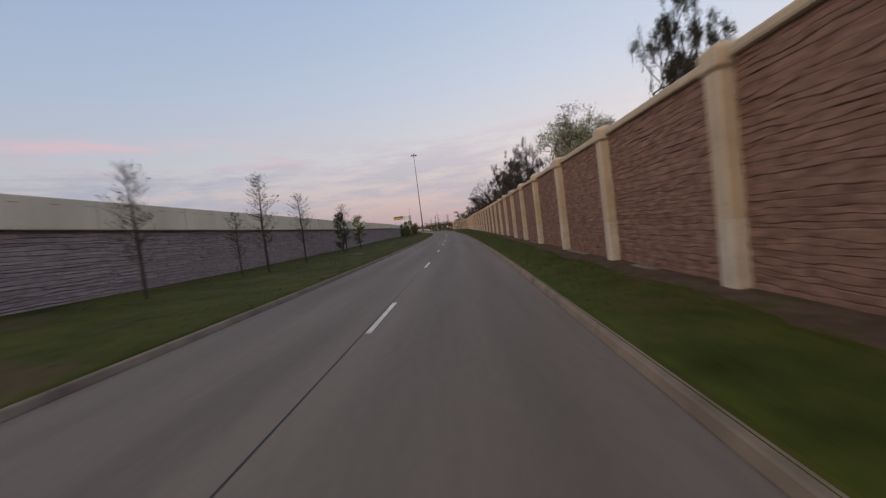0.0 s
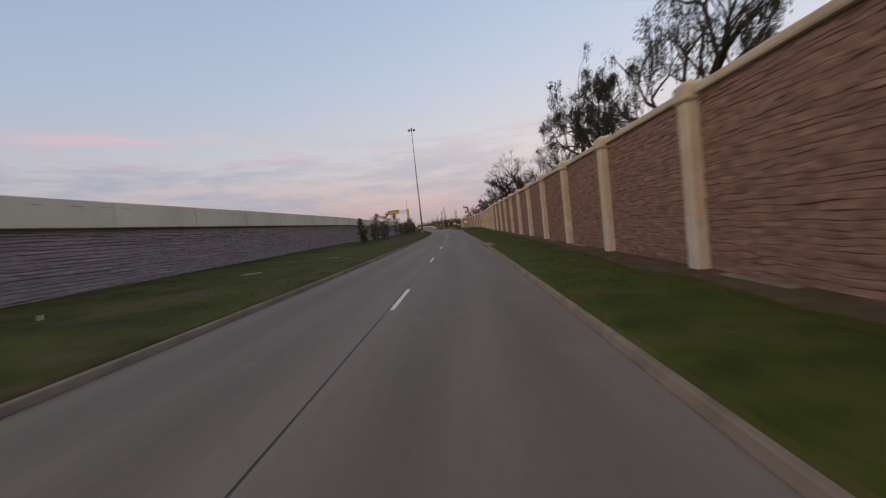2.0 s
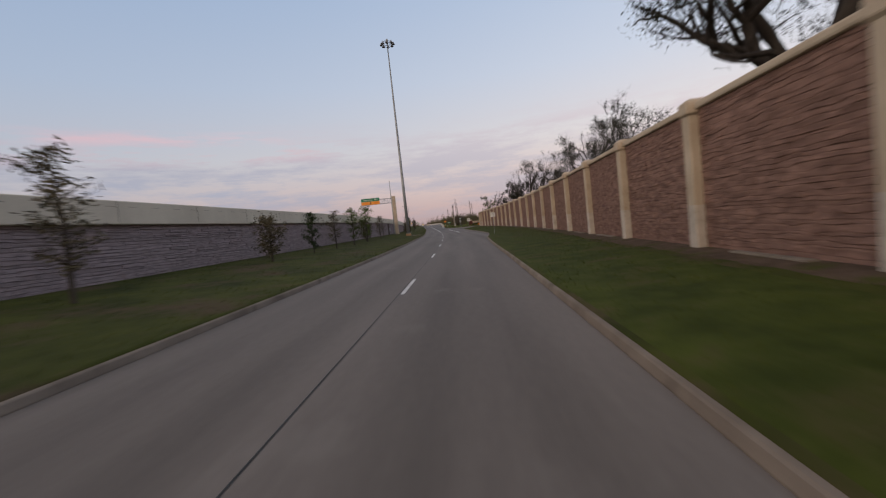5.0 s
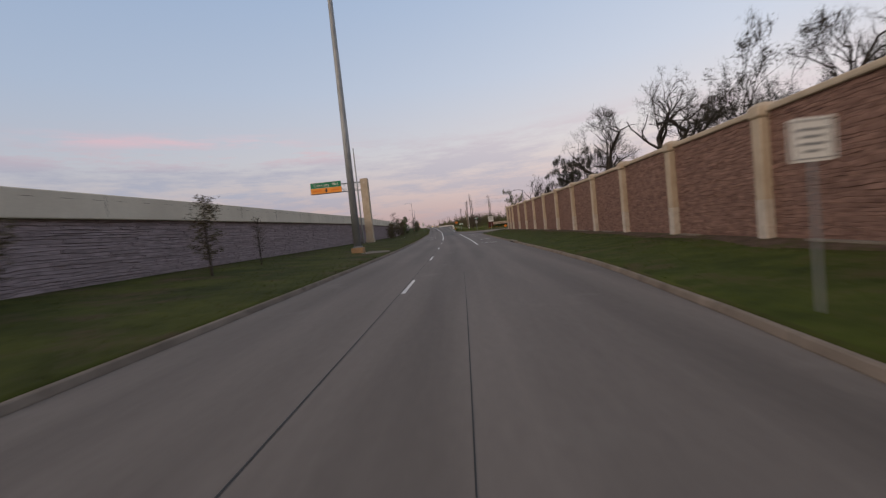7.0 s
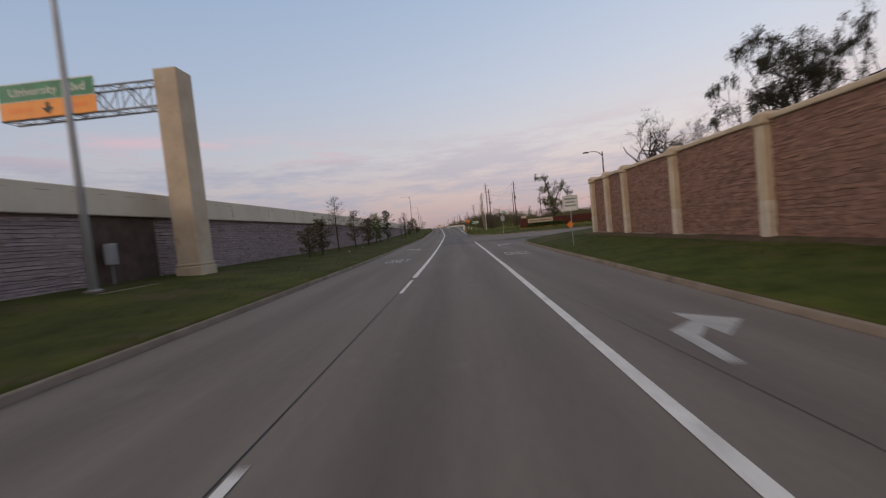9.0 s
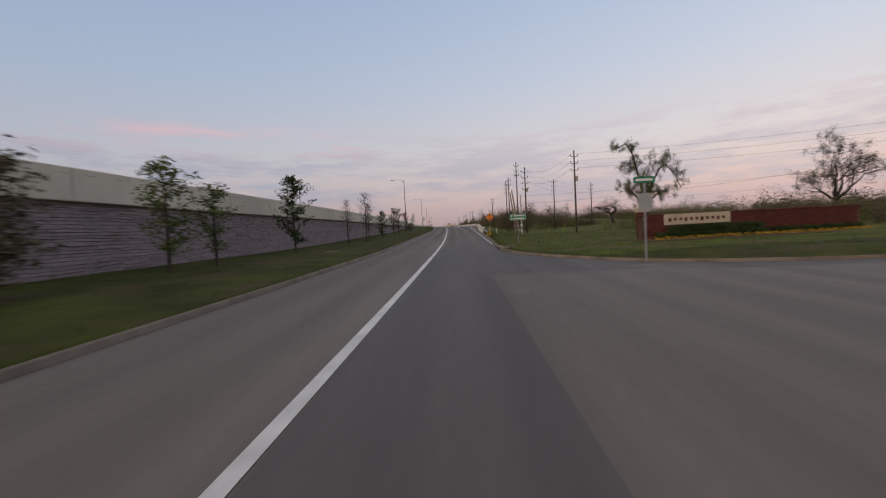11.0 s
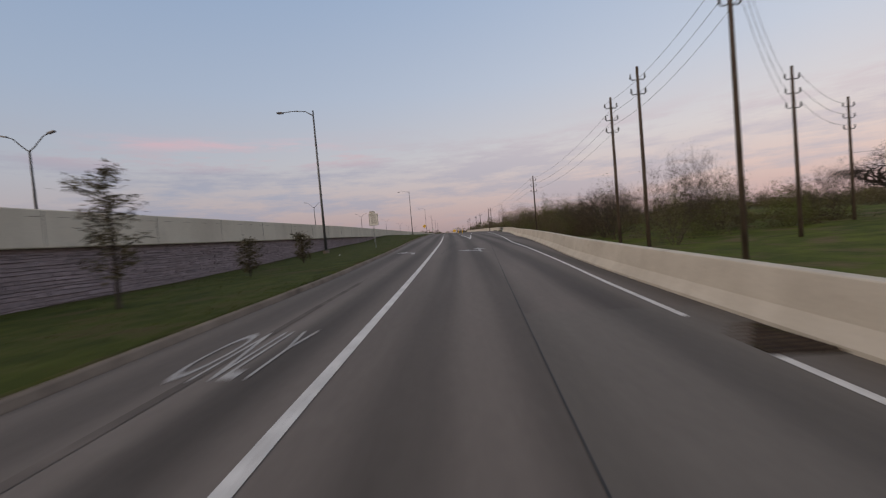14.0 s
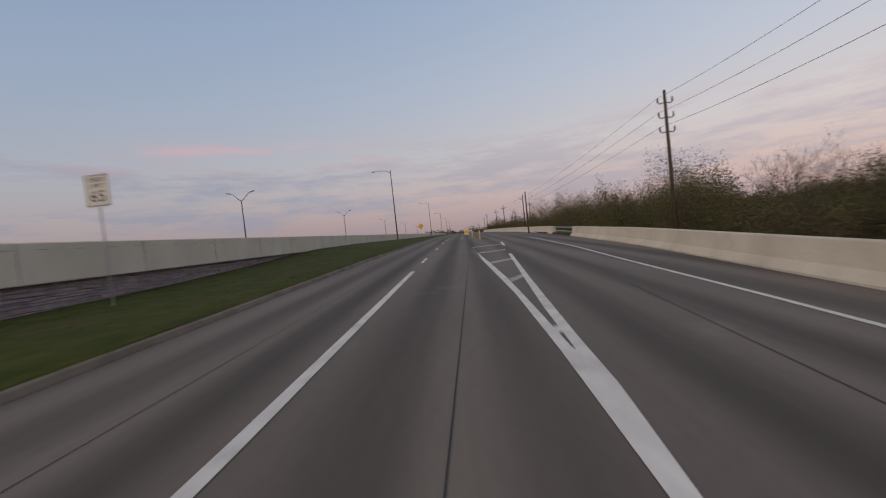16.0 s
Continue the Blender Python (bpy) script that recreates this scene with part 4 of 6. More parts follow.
def twin_lamp(s, d, top):
    z = wall_top(s) - 1.05
    h = top - z
    t = thing("freeway_lamp", stand(s, d, z), "tall grey freeway lamp with two upswept arms", "street lamp", "freeway lamps")
    shaft = Mesh()
    shaft.tube([(0, 0, 0), (0, 0, h * 0.5), (0, 0, h - 1.6)], [0.15, 0.12, 0.09], 8)
    part("shaft", shaft, M_DARKSTEEL, t, smooth=True)
    for k in (-1, 1):
        a = Mesh()
        a.tube([(0, 0, h - 1.7), (k * 0.6, 0, h - 1.25), (k * 1.5, 0, h - 0.35), (k * 2.1, 0, h - 0.1)], [0.07, 0.06, 0.05, 0.045], 6)
        part("arm", a, M_DARKSTEEL, t)
        lamp = Mesh()
        lamp.box(-0.38, 0.38, -0.16, 0.16, -0.07, 0.08, cut=0.03)
        part("lamp_head", lamp, M_LAMP, t, m=pose(k * 2.4, 0, h - 0.03, 0, -k * 14, 0))
    return t


for k, s in enumerate((376, 462.6, 531.7, 610, 690, 770, 850)):
    twin_lamp(s, -41.2, 16.4)


def sign_column(s, d, z):
    t = thing("cantilever_sign", stand(s, d, z), "cream concrete column with a guide sign on a steel truss", "road sign")
    col = Mesh()
    col.box(-1.2, 0.0, 0.0, 1.3, -0.6, 10.82, cut=0.05)
    part("column", col, M_CREAM, t, "smooth cream concrete column")
    plinth = Mesh()
    plinth.box(-1.28, 0.08, -0.08, 1.38, -0.6, 0.62, cut=0.04)
    plinth.box(-1.25, 0.05, -0.05, 1.35, 0.66, 0.78, cut=0.03)
    part("plinth", plinth, M_CREAM, t)
    star = Mesh()
    for a in (0, 45, 90, 135):
        star.box(-0.17, 0.17, -0.012, 0.01, -0.025, 0.025, pose(-0.6, -0.004, 10.15) @ pose(0, 0, 0, 0, a, 0))
    part("star", star, M_PARAPET, t, "small cast star relief")
    lo, hi, y0, y1 = 9.05, 10.35, 0.25, 1.05
    x1 = -9.6
    for y in (y0, y1):
        for zz in (lo, hi):
            c = Mesh()
            c.tube([(-1.1, y, zz), (x1, y, zz)], 0.055, 6)
            part("chord", c, M_STEEL, t)
    n = 9
    for k in range(n):
        xa, xb = -1.2 + (x1 + 1.2) * k / n, -1.2 + (x1 + 1.2) * (k + 1) / n
        b = Mesh()
        for y in (y0, y1):
            b.tube([(xa, y, lo if k % 2 else hi), (xb, y, hi if k % 2 else lo)], 0.03, 5)
            b.tube([(xb, y, lo), (xb, y, hi)], 0.025, 5)
        for zz in (lo, hi):
            b.tube([(xa, y0 if k % 2 else y1, zz), (xb, y1 if k % 2 else y0, zz)], 0.022, 5)
            b.tube([(xb, y0, zz), (xb, y1, zz)], 0.022, 5)
        part("bracing", b, M_STEEL, t)
    board = Mesh()
    board.box(-9.45, -4.35, 0.06, 0.10, 9.92, 10.86)
    panel = part("green_panel", board, M_GREEN, t, "green guide sign panel")
    low = Mesh()
    low.box(-9.45, -4.35, 0.06, 0.10, 9.04, 9.915)
    exit_panel = part("orange_panel", low, M_ORANGE, t, "orange lower sign panel with a dark arrow")
    rim = Mesh()
    for a in ((-9.45, -4.35, 10.82, 10.86), (-9.45, -4.35, 9.92, 9.945), (-9.45, -9.42, 9.92, 10.86), (-4.38, -4.35, 9.92, 10.86)):
        rim.box(a[0], a[1], 0.052, 0.06, a[2], a[3])
    part("border", rim, M_WHITE, panel)
    for words, x in (("University", -7.6), ("Blvd", -5.35)):
        part("lettering", lettering(words, 0.62, M_WHITE), M_WHITE, panel, f"white word {words}", m=pose(x, 0.05, 10.38, 90, 0, 0))
    arrow_shape = Mesh()
    arrow_shape.plate([(-0.10, 0.30), (0.10, 0.30), (0.10, 0.02), (0.33, 0.02), (0, -0.32), (-0.33, 0.02), (-0.10, 0.02)], 0.0, 0.008)
    part("arrow", arrow_shape, M_BLACK, exit_panel, m=pose(-6.9, 0.05, 9.48))
    for x in (-9.0, -6.1):
        bars = Mesh()
        bars.box(x, x + 1.3, 0.052, 0.06, 9.36, 9.60)
        part("blank_bar", bars, M_DEEPORANGE, exit_panel)
    return t


sign_column(235.5, -13.4, 0.62)
box_ = thing("control_box", stand(232.5, -15.5, 0.7), "narrow grey electrical box fixed to the wall", "electrical box")
c = Mesh()
c.box(-0.14, 0.14, -0.22, 0.22, 1.05, 2.0, cut=0.03)
part("body", c, M_ZINC, box_)
c = Mesh()
c.box(0.14, 0.155, -0.19, 0.19, 1.1, 1.95, cut=0.006)
part("door", c, M_STEEL, box_)
c = Mesh()
c.tube([(0, 0, -0.2), (0, 0, 1.06)], 0.03, 8)
part("conduit", c, M_STEEL, box_)
# an added thin dark slab stands in for stain and shade on the wall
pier = Mesh()
pier.box(-0.05, 0.09, -2.2, 2.1, -0.6, ledge_at(233.9) - 0.72, cut=0.02)
part("plain_panel", pier, M_STAINSHADE, freeway_wall, "dark brown sheet for stain and shade behind the sign column", m=stand(233.9, WALL, 0.7))
slab = Mesh()
slab.box(-1.3, 1.0, -1.6, 1.5, -0.25, 0.05, cut=0.02)
tagged(part("footing_slab", slab, M_PAD, m=stand(230.6, -14.1, 0.70)), "flat pale concrete slab set in the grass", "slab")
slab = Mesh()
slab.box(-0.6, 0.6, -0.5, 0.5, -0.25, 0.05, cut=0.02)
tagged(part("access_cover", slab, M_PAD, m=stand(234.2, -11.9, 0.55)), "flat pale concrete access cover in the grass", "cover")

# ---------------------------------------------------------------- small road signs


def bars_on(parent, rows, material, y=-0.016):
    """Plain bars in place of writing: x0, x1, z0, z1."""
    for a, b, c0, c1 in rows:
        me = Mesh()
        me.box(a, b, y, y + 0.006, c0, c1)
        part("bar", me, material, parent)


def rect(w, h, r=0.05):
    pts = []
    for cx, cz, a0 in ((w / 2 - r, h / 2 - r, 0), (-w / 2 + r, h / 2 - r, 90), (-w / 2 + r, -h / 2 + r, 180), (w / 2 - r, -h / 2 + r, 270)):
        for k in range(4):
            a = radians(a0 + 30 * k)
            pts.append((cx + r * math.cos(a), cz + r * math.sin(a)))
    return pts


def plate_sign(s, d, z, w, h, middle, face, label, rows=(), ink=None, turn=0.0, diamond=False, border=True, legs=1, category="road sign"):
    t = thing("road_sign", stand(s, d, z, turn), label, category)
    for k in range(legs):
        x = 0 if legs == 1 else (-0.35 + 0.7 * k) * w
        post = Mesh()
        post.box(x - 0.02, x + 0.02, 0.0, 0.035, -0.5, middle - z + h * 0.3)
        part("post", post, M_STEEL, t)
    spin = pose(0, 0, middle - z, 0, 45 if diamond else 0, 0)
    pl = Mesh()
    pl.plate(rect(w, h), -0.006, 0.0)
    face_ob = part("face", pl, face, t, m=spin)
    if border and ink:
        b = Mesh()
        e = 0.035
        for q in ((-w / 2 + e, w / 2 - e, h / 2 - e - 0.02, h / 2 - e), (-w / 2 + e, w / 2 - e, -h / 2 + e, -h / 2 + e + 0.02), (-w / 2 + e, -w / 2 + e + 0.02, -h / 2 + e, h / 2 - e), (w / 2 - e - 0.02, w / 2 - e, -h / 2 + e, h / 2 - e)):
            b.box(q[0], q[1], -0.010, -0.004, q[2], q[3])
        part("border", b, ink, face_ob)
    for a in rows:
        me = Mesh()
        me.box(a[0], a[1], -0.010, -0.004, a[2], a[3])
        part("bar", me, ink, face_ob)
    return t, face_ob


plate_sign(172.1, 4.78, 0.38, 0.61, 0.61, 2.5, M_WHITE, "white road sign with grey text rows on a thin post", [(-0.20, 0.20, 0.12, 0.16), (-0.15, 0.15, 0.02, 0.06), (-0.19, 0.19, -0.08, -0.04), (-0.12, 0.12, -0.18, -0.14)], M_BACK)
plate_sign(239.2, 5.9 + 0.9, 0.35, 0.9, 0.9, 2.65, M_WHITE, "white road sign with dark text rows by the corner", [(-0.34, 0.34, 0.20, 0.30), (-0.28, 0.28, 0.0, 0.10), (-0.34, 0.34, -0.2, -0.1)], M_STEEL)
plate_sign(296.5, 4.81, 0.8, 1.30, 0.52, 2.72, M_GREEN, "green guide sign with two white text rows on a post", [(-0.32, 0.52, 0.06, 0.15), (-0.36, 0.50, -0.16, -0.07), (-0.54, -0.44, 0.04, 0.16), (-0.54, -0.44, -0.17, -0.06)], M_WHITE, turn=-6)
plate_sign(336.9, -7.84, 1.7, 0.76, 0.92, 3.98, M_WHITE, "white road sign with dark text rows on the verge", [(-0.28, 0.28, 0.22, 0.32), (-0.24, 0.24, 0.04, 0.14), (-0.28, 0.28, -0.14, -0.04), (-0.2, 0.2, -0.32, -0.22)], M_STEEL)


def speed_sign(s, d, z, middle, number):
    t, face = plate_sign(s, d, z, 0.9, 1.15, middle, M_WHITE, f"white speed limit sign reading {number} on a post", (), M_BLACK)
    for words, size, dz in (("SPEED", 0.21, 0.37), ("LIMIT", 0.21, 0.16), (number, 0.56, -0.22)):
        part("lettering", lettering(words, size, M_BLACK), M_BLACK, face, m=pose(0, -0.009, dz, 90, 0, 0))


speed_sign(376.2, -8.16, 2.5, 5.16, "50")
speed_sign(398.5, -12.32, 2.95, 7.0, "65")

t, face = plate_sign(328.9, 5.13, 0.9, 0.9, 0.9, 3.62, M_DEEPORANGE, "orange diamond warning sign with black symbols on a post", (), M_BLACK, diamond=True)
sym = Mesh()
sym.plate([(0, 0.46), (0.17, 0.27), (0.07, 0.27), (0.07, 0.2), (-0.07, 0.2), (-0.07, 0.27), (-0.17, 0.27)], -0.012, -0.005, pose(0, 0, 0, 0, -45, 0))
part("symbol", sym, M_BLACK, face)
sym = Mesh()
sym.plate([(0, -0.46), (-0.17, -0.27), (-0.07, -0.27), (-0.07, -0.2), (0.07, -0.2), (0.07, -0.27), (0.17, -0.27)], -0.012, -0.005, pose(0, 0, 0, 0, -45, 0))
part("symbol", sym, M_BLACK, face)
for x, z, a in ((-0.22, 0.06, 20), (0.05, 0.09, -15), (0.25, 0.04, 10), (-0.28, -0.06, -10), (-0.02, -0.07, 15), (0.2, -0.1, -20)):
    dash = Mesh()
    dash.box(-0.1, 0.1, -0.012, -0.005, -0.022, 0.022, pose(0, 0, 0, 0, -45, 0) @ pose(x, 0, z, 0, a, 0))
    part("symbol", dash, M_BLACK, face)
plate_sign(478, -9.0, 4.2, 0.9, 0.9, 6.6, M_YELLOW, "yellow diamond warning sign on a post", (), M_BLACK, diamond=True)
plate_sign(560, -9.0, 4.2, 0.75, 0.9, 6.4, M_WHITE, "white road sign on the far verge", [(-0.28, 0.28, 0.1, 0.22), (-0.24, 0.24, -0.2, -0.05)], M_STEEL)

street = thing("street_name_sign", stand(281.3, 8.15, 0.35), "green street name sign on a tall grey pole", "road sign")
c = Mesh()
c.tube([(0, 0, -0.3), (0, 0, 3.2)], 0.045, 8)
part("post", c, M_STEEL, street)
c = Mesh()
c.box(-0.46, 0.46, -0.012, 0.012, 3.24, 3.5, cut=0.005)
nm = part("name_plate", c, M_GREEN, street)
bars_on(nm, [(-0.36, 0.36, 3.32, 3.42)], M_WHITE, -0.018)
c = Mesh()
c.plate(rect(0.6, 0.75), -0.06, -0.05, pose(0, 0, 2.4))
part("sign_plate", c, M_BACK, street)

# ---------------------------------------------------------------- guard rail and markers
rail = thing("guard_rail", pose(0, 0, 0), "galvanised steel guard rail with a striped end marker", "guard rail")
rail_line = table([(313.5, 3.95), (320, 4.0), (328, 4.12), (334.5, 4.33)])


def rail_row(s):
    d, z = rail_line(s), road_z(s, rail_line(s))
    return [(d, z + 0.42), (d - 0.07, z + 0.47), (d - 0.07, z + 0.53), (d - 0.01, z + 0.58), (d - 0.07, z + 0.63), (d - 0.07, z + 0.69), (d, z + 0.74), (d + 0.012, z + 0.74), (d - 0.05, z + 0.68), (d - 0.05, z + 0.64),
            (d + 0.012, z + 0.58), (d - 0.05, z + 0.52), (d - 0.05, z + 0.48), (d + 0.012, z + 0.42)]


part("beam", sweep("beam", spread(313.5, 334.6, 1.9), rail_row, M_STEEL, closed=True), M_STEEL, rail)
for s in spread(314.2, 333.5, 1.93):
    d = rail_line(s)
    z = road_z(s, d)
    c = Mesh()
    c.box(0.10, 0.26, -0.08, 0.08, -1.0, 0.76, stand(s, d, z))
    c.box(0.0, 0.10, -0.05, 0.05, 0.44, 0.72, stand(s, d, z))
    # dark pole wood colour here stands in for the shade behind the beam
    part("post", c, M_POLEWOOD, rail)
c = Mesh()
c.box(-0.27, 0.27, -0.03, 0.0, 0.28, 0.82, stand(313.4, 3.75, road_z(313.4, 3.75)))
marker = part("end_marker", c, M_YELLOW, rail, "yellow and black striped end marker")
for pts in ([(-0.27, -0.03), (-0.27, -0.20), (0.18, 0.27), (0.02, 0.27)], [(-0.24, -0.27), (-0.08, -0.27), (0.27, 0.10), (0.27, 0.26)], [(0.08, -0.27), (0.24, -0.27), (0.27, -0.24), (0.27, -0.08)],
            [(-0.27, 0.27), (-0.27, 0.12), (-0.12, 0.27)]):
    c = Mesh()
    c.plate(pts, -0.045, -0.033, stand(313.4, 3.75, road_z(313.4, 3.75) + 0.55))
    part("stripe", c, M_BLACK, marker)
slab = Mesh()
slab.box(-0.3, 0.9, -0.9, 0.9, -0.3, 0.03, cut=0.02)
tagged(part("end_slab", slab, M_PAD, m=stand(314.0, 4.3, road_z(314, 4.3) + 0.13)), "flat concrete slab under the guard rail end", "slab")


def delineator(s, d, z, tall, colour, label):
    t = thing("marker_post", stand(s, d, z), label, "marker post", "marker posts")
    c = Mesh()
    c.taper((-0.08, 0.08, -0.05, 0.05), (-0.065, 0.065, -0.04, 0.04), -0.2, tall)
    part("post", c, colour, t)
    c = Mesh()
    c.box(-0.06, 0.06, -0.052, -0.042, tall - 0.3, tall - 0.1)
    part("reflector", c, M_WHITE, t)
    c = Mesh()
    c.taper((-0.065, 0.065, -0.04, 0.04), (-0.03, 0.03, -0.02, 0.02), tall, tall + 0.05)
    part("tip", c, colour, t)


delineator(324.5, 5.7, 0.75, 1.05, M_CREAM, "pale marker post beyond the guard rail")
delineator(335.6, 5.6, 0.9, 1.1, M_YELLOW, "yellow topped marker post by the barrier end")
for s, d in ((438, 2.3), (452, 1.7)):
    delineator(s, d, road_z(s, d), 1.1, M_YELLOW, "yellow marker post in the gore")
c = thing("white_cabinet", stand(492, 1.2, road_z(492, 1.2)), "white roadside crash cushion box", "crash cushion")
b = Mesh()
b.box(-0.6, 0.6, -1.5, 1.5, 0, 1.3, cut=0.06)
part("body", b, M_WHITE, c)
b = Mesh()
b.box(-0.5, 0.5, -1.53, -1.5, 0.4, 1.1)
part("front_plate", b, M_YELLOW, c)
gap = thing("gap_rail", pose(0, 0, 0), "short steel rail bridging the barrier gap", "guard rail")
for zz in (0.35, 0.75):
    b = Mesh()
    b.tube([on(s, barrier_line(s) + 0.3, road_z(s, barrier_line(s)) + zz) for s in (423.8, 429, 434.2)], 0.07, 6)
    part("rail", b, M_STEEL, gap)

# ---------------------------------------------------------------- poles and wires


def utility_pole(s, d, z, top, arms=3, lean=(0, 0), material=None, label="tall dark wooden utility pole with insulator brackets", r=0.15, box=False, turn=0):
    t = thing("utility_pole", stand(s, d, z, turn), label, "utility pole", "utility poles")
    h = top - z
    lx, ly = lean
    c = Mesh()
    c.tube([(0, 0, -0.6), (lx * 0.5, ly * 0.5, h * 0.5), (lx, ly, h)], [r, r * 0.85, r * 0.62], 9)
    part("shaft", c, material or M_POLEWOOD, t, smooth=True)
    for k in range(arms):
        zz = h - 0.9 - 1.05 * k
        for side in (-1, 1):
            a = Mesh()
            a.tube([(0, 0, zz), (side * 0.42, 0, zz - 0.05), (side * 0.52, 0, zz + 0.08)], [0.045, 0.04, 0.035], 5)
            a.tube([(side * 0.52, 0, zz + 0.05), (side * 0.52, 0, zz + 0.38)], [0.075, 0.045], 7)
            part("insulator", a, M_DARKSTEEL, t)
    if box:
        b = Mesh()
        b.tube([(0.28, 0, h * 0.62), (0.28, 0, h * 0.62 + 0.75)], 0.19, 10)
        part("transformer", b, M_GREYPOLE, t)
    return t


utility_pole(327.3, 18.2, 0.72, 13.0, 3, box=True)
utility_pole(340.7, 13.0, 0.75, 12.73, 4, box=True)
utility_pole(357.5, 14.2, 0.7, 16.3, 3)
utility_pole(373.1, 14.1, 0.7, 13.8, 3)
utility_pole(367.1, 13.8, 0.7, 14.1, 2)
utility_pole(376.5, 37.6, 1.4, 12.8, 3)
utility_pole(367.5, 25.1, 0.9, 13.2, 3)
utility_pole(415.8, 15.75, 1.5, 12.83, 3)
utility_pole(445.8, 9.8, 2.5, 9.1, 0, r=0.12, label="plain short dark wooden pole")
for s, d, top in ((470, 13, 10.5), (495, 11.5, 10.2), (525, 12, 10.6), (560, 11, 10.8), (600, 12, 11), (505, 20, 11)):
    utility_pole(s, d, 3.0, top, 1, r=0.12, label="plain dark wooden pole far along the road")
utility_pole(337.1, 10.45, 0.8, 7.9, 0, lean=(-0.85, -0.3), material=M_PALEWOOD, label="leaning cut-off pale wooden pole", r=0.16)
utility_pole(335.9, 10.75, 0.8, 8.25, 0, lean=(-1.05, -0.4), material=M_PALEWOOD, label="leaning cut-off pale wooden pole", r=0.16)
utility_pole(328.2, 10.0, 0.62, 6.75, 0, material=M_GREYPOLE, label="pale grey cut-off pole with wrapped foot", r=0.15)
for s, d in ((337.1, 10.4), (335.9, 10.7), (328.2, 10.0)):
    w = thing("pole_wrap", stand(s, d, 0.85), "silver metal wrap round a pole foot", "metal wrap", "pole wraps")
    for k in range(3):
        c = Mesh()
        z = 0.25 + 0.42 * k
        x = -0.11 * z / 1.0 if s > 330 else 0
        c.tube([(x, 0, z), (x - 0.02, 0, z + 0.26)], 0.185, 10)
        part("band", c, M_WHITE if k != 1 else M_STEEL, w)


def wire(a, b, sag, r=0.014, n=14):
    a, b = Vector(a), Vector(b)
    c = Mesh()
    c.tube([a.lerp(b, u) - Vector((0, 0, sag * 4 * u * (1 - u))) for u in [k / n for k in range(n + 1)]], r, 3)
    return tagged(part("power_line", c, M_WIRE), "thin dark sagging power line between poles", "power line", "power lines")


def top_of(s, d, top, k, side):
    h = radians(head_at(s))
    p = on(s, d, top - 0.55 - 1.05 * k)
    return p + Vector((math.cos(h), math.sin(h), 0)) * side * 0.52


A_ = (327.3, 18.2, 13.0)
B_ = (340.7, 13.0, 12.73)
C_ = (357.5, 14.2, 16.3)
D_ = (373.1, 14.1, 13.8)
E_ = (415.8, 15.75, 12.83)
F_ = (300.0, 78.0, 13.5)
H_ = (367.5, 25.1, 13.2)
for k in range(3):
    wire(top_of(*A_, k, -1), top_of(*B_, k, 1), 1.2)
    wire(top_of(*A_, k, 1), top_of(*F_, k, 1), 1.0)
    wire(top_of(*B_, k, -1), top_of(*C_, k, -1), 0.8)
    wire(top_of(*C_, k, 1), top_of(*D_, k, -1), 0.9)
    wire(top_of(*D_, k, 1), top_of(*E_, k, -1), 1.1)
    wire(top_of(*E_, k, -1), on(520, 14, 11.5 - k * 0.9), 1.2)
    wire(top_of(*C_, k, 1), top_of(*H_, k, -1), 0.7)
    wire(top_of(*H_, k, 1), on(376.5, 37.6, 12.2 - k), 0.6)
wire(on(328.2, 10.0, 6.6), on(322, 70, 8.8), 0.7, 0.012)
wire(on(340.7, 13.0, 6.0), on(325, 70, 9.8), 0.9, 0.02)
wire(on(376.5, 37.6, 7.5), on(340, 95, 9.0), 0.9, 0.014)
for s, d, dz in ((339.5, 16.5, 1.2), (333.5, 17.5, 1.3), (330.5, 23.0, 1.2)):
    g = thing("guy_guard", stand(s, d, ground_z(s, d)), "slanting yellow guy wire guard", "guy guard", "guy guards")
    c = Mesh()
    c.tube([(0, 0, -0.1), (0.6, 0, 1.5)], 0.014, 6)
    part("sleeve", c, M_YELLOW, g)
    c = Mesh()
    c.tube([(0.6, 0, 1.5), (1.6, 0, 4.2)], 0.008, 4)
    part("wire", c, M_WIRE, g)

# ---------------------------------------------------------------- the estate's monument sign
mon = thing("monument_sign", stand(292.6, 16.4, 0.55, 4), "low red brick entrance wall with a cream name panel", "monument sign")
core = Mesh()
core.box(-3.6, 12.0, 0.03, 0.6, -0.3, 1.62)
part("core", core, M_MORTAR, mon)
br = Mesh()
br.box(-0.148, 0.148, -0.03, 0.06, -0.062, 0.062)
BR = br.mesh("brick")
BR.materials.append(M_BRICK)
for row in range(12):
    n = 0
    x = -3.45 + (0.155 if row % 2 else 0)
    while x < 4.6 and n < 25:
        part("brick", BR, M_BRICK, mon, m=pose(x, 0.02, 0.03 + 0.135 * row))
        x += 0.31
        n += 1
rest = Mesh()
for row in range(12):
    x = 4.3 + (0.155 if row % 2 else 0)
    while x < 11.8:
        rest.box(x - 0.148, x + 0.148, -0.01, 0.08, 0.03 + 0.135 * row - 0.062, 0.03 + 0.135 * row + 0.062)
        x += 0.31
part("brickwork", rest, M_BRICK, mon)
cap = Mesh()
cap.box(-3.7, 12.1, -0.06, 0.68, 1.62, 1.74, cut=0.02)
part("coping", cap, M_BRICK, mon)
pan = Mesh()
pan.box(-2.1, 2.6, -0.07, -0.01, 0.98, 1.72, cut=0.015)
pn = part("name_panel", pan, M_CREAM, mon, "cream stone name panel with red letter shapes")
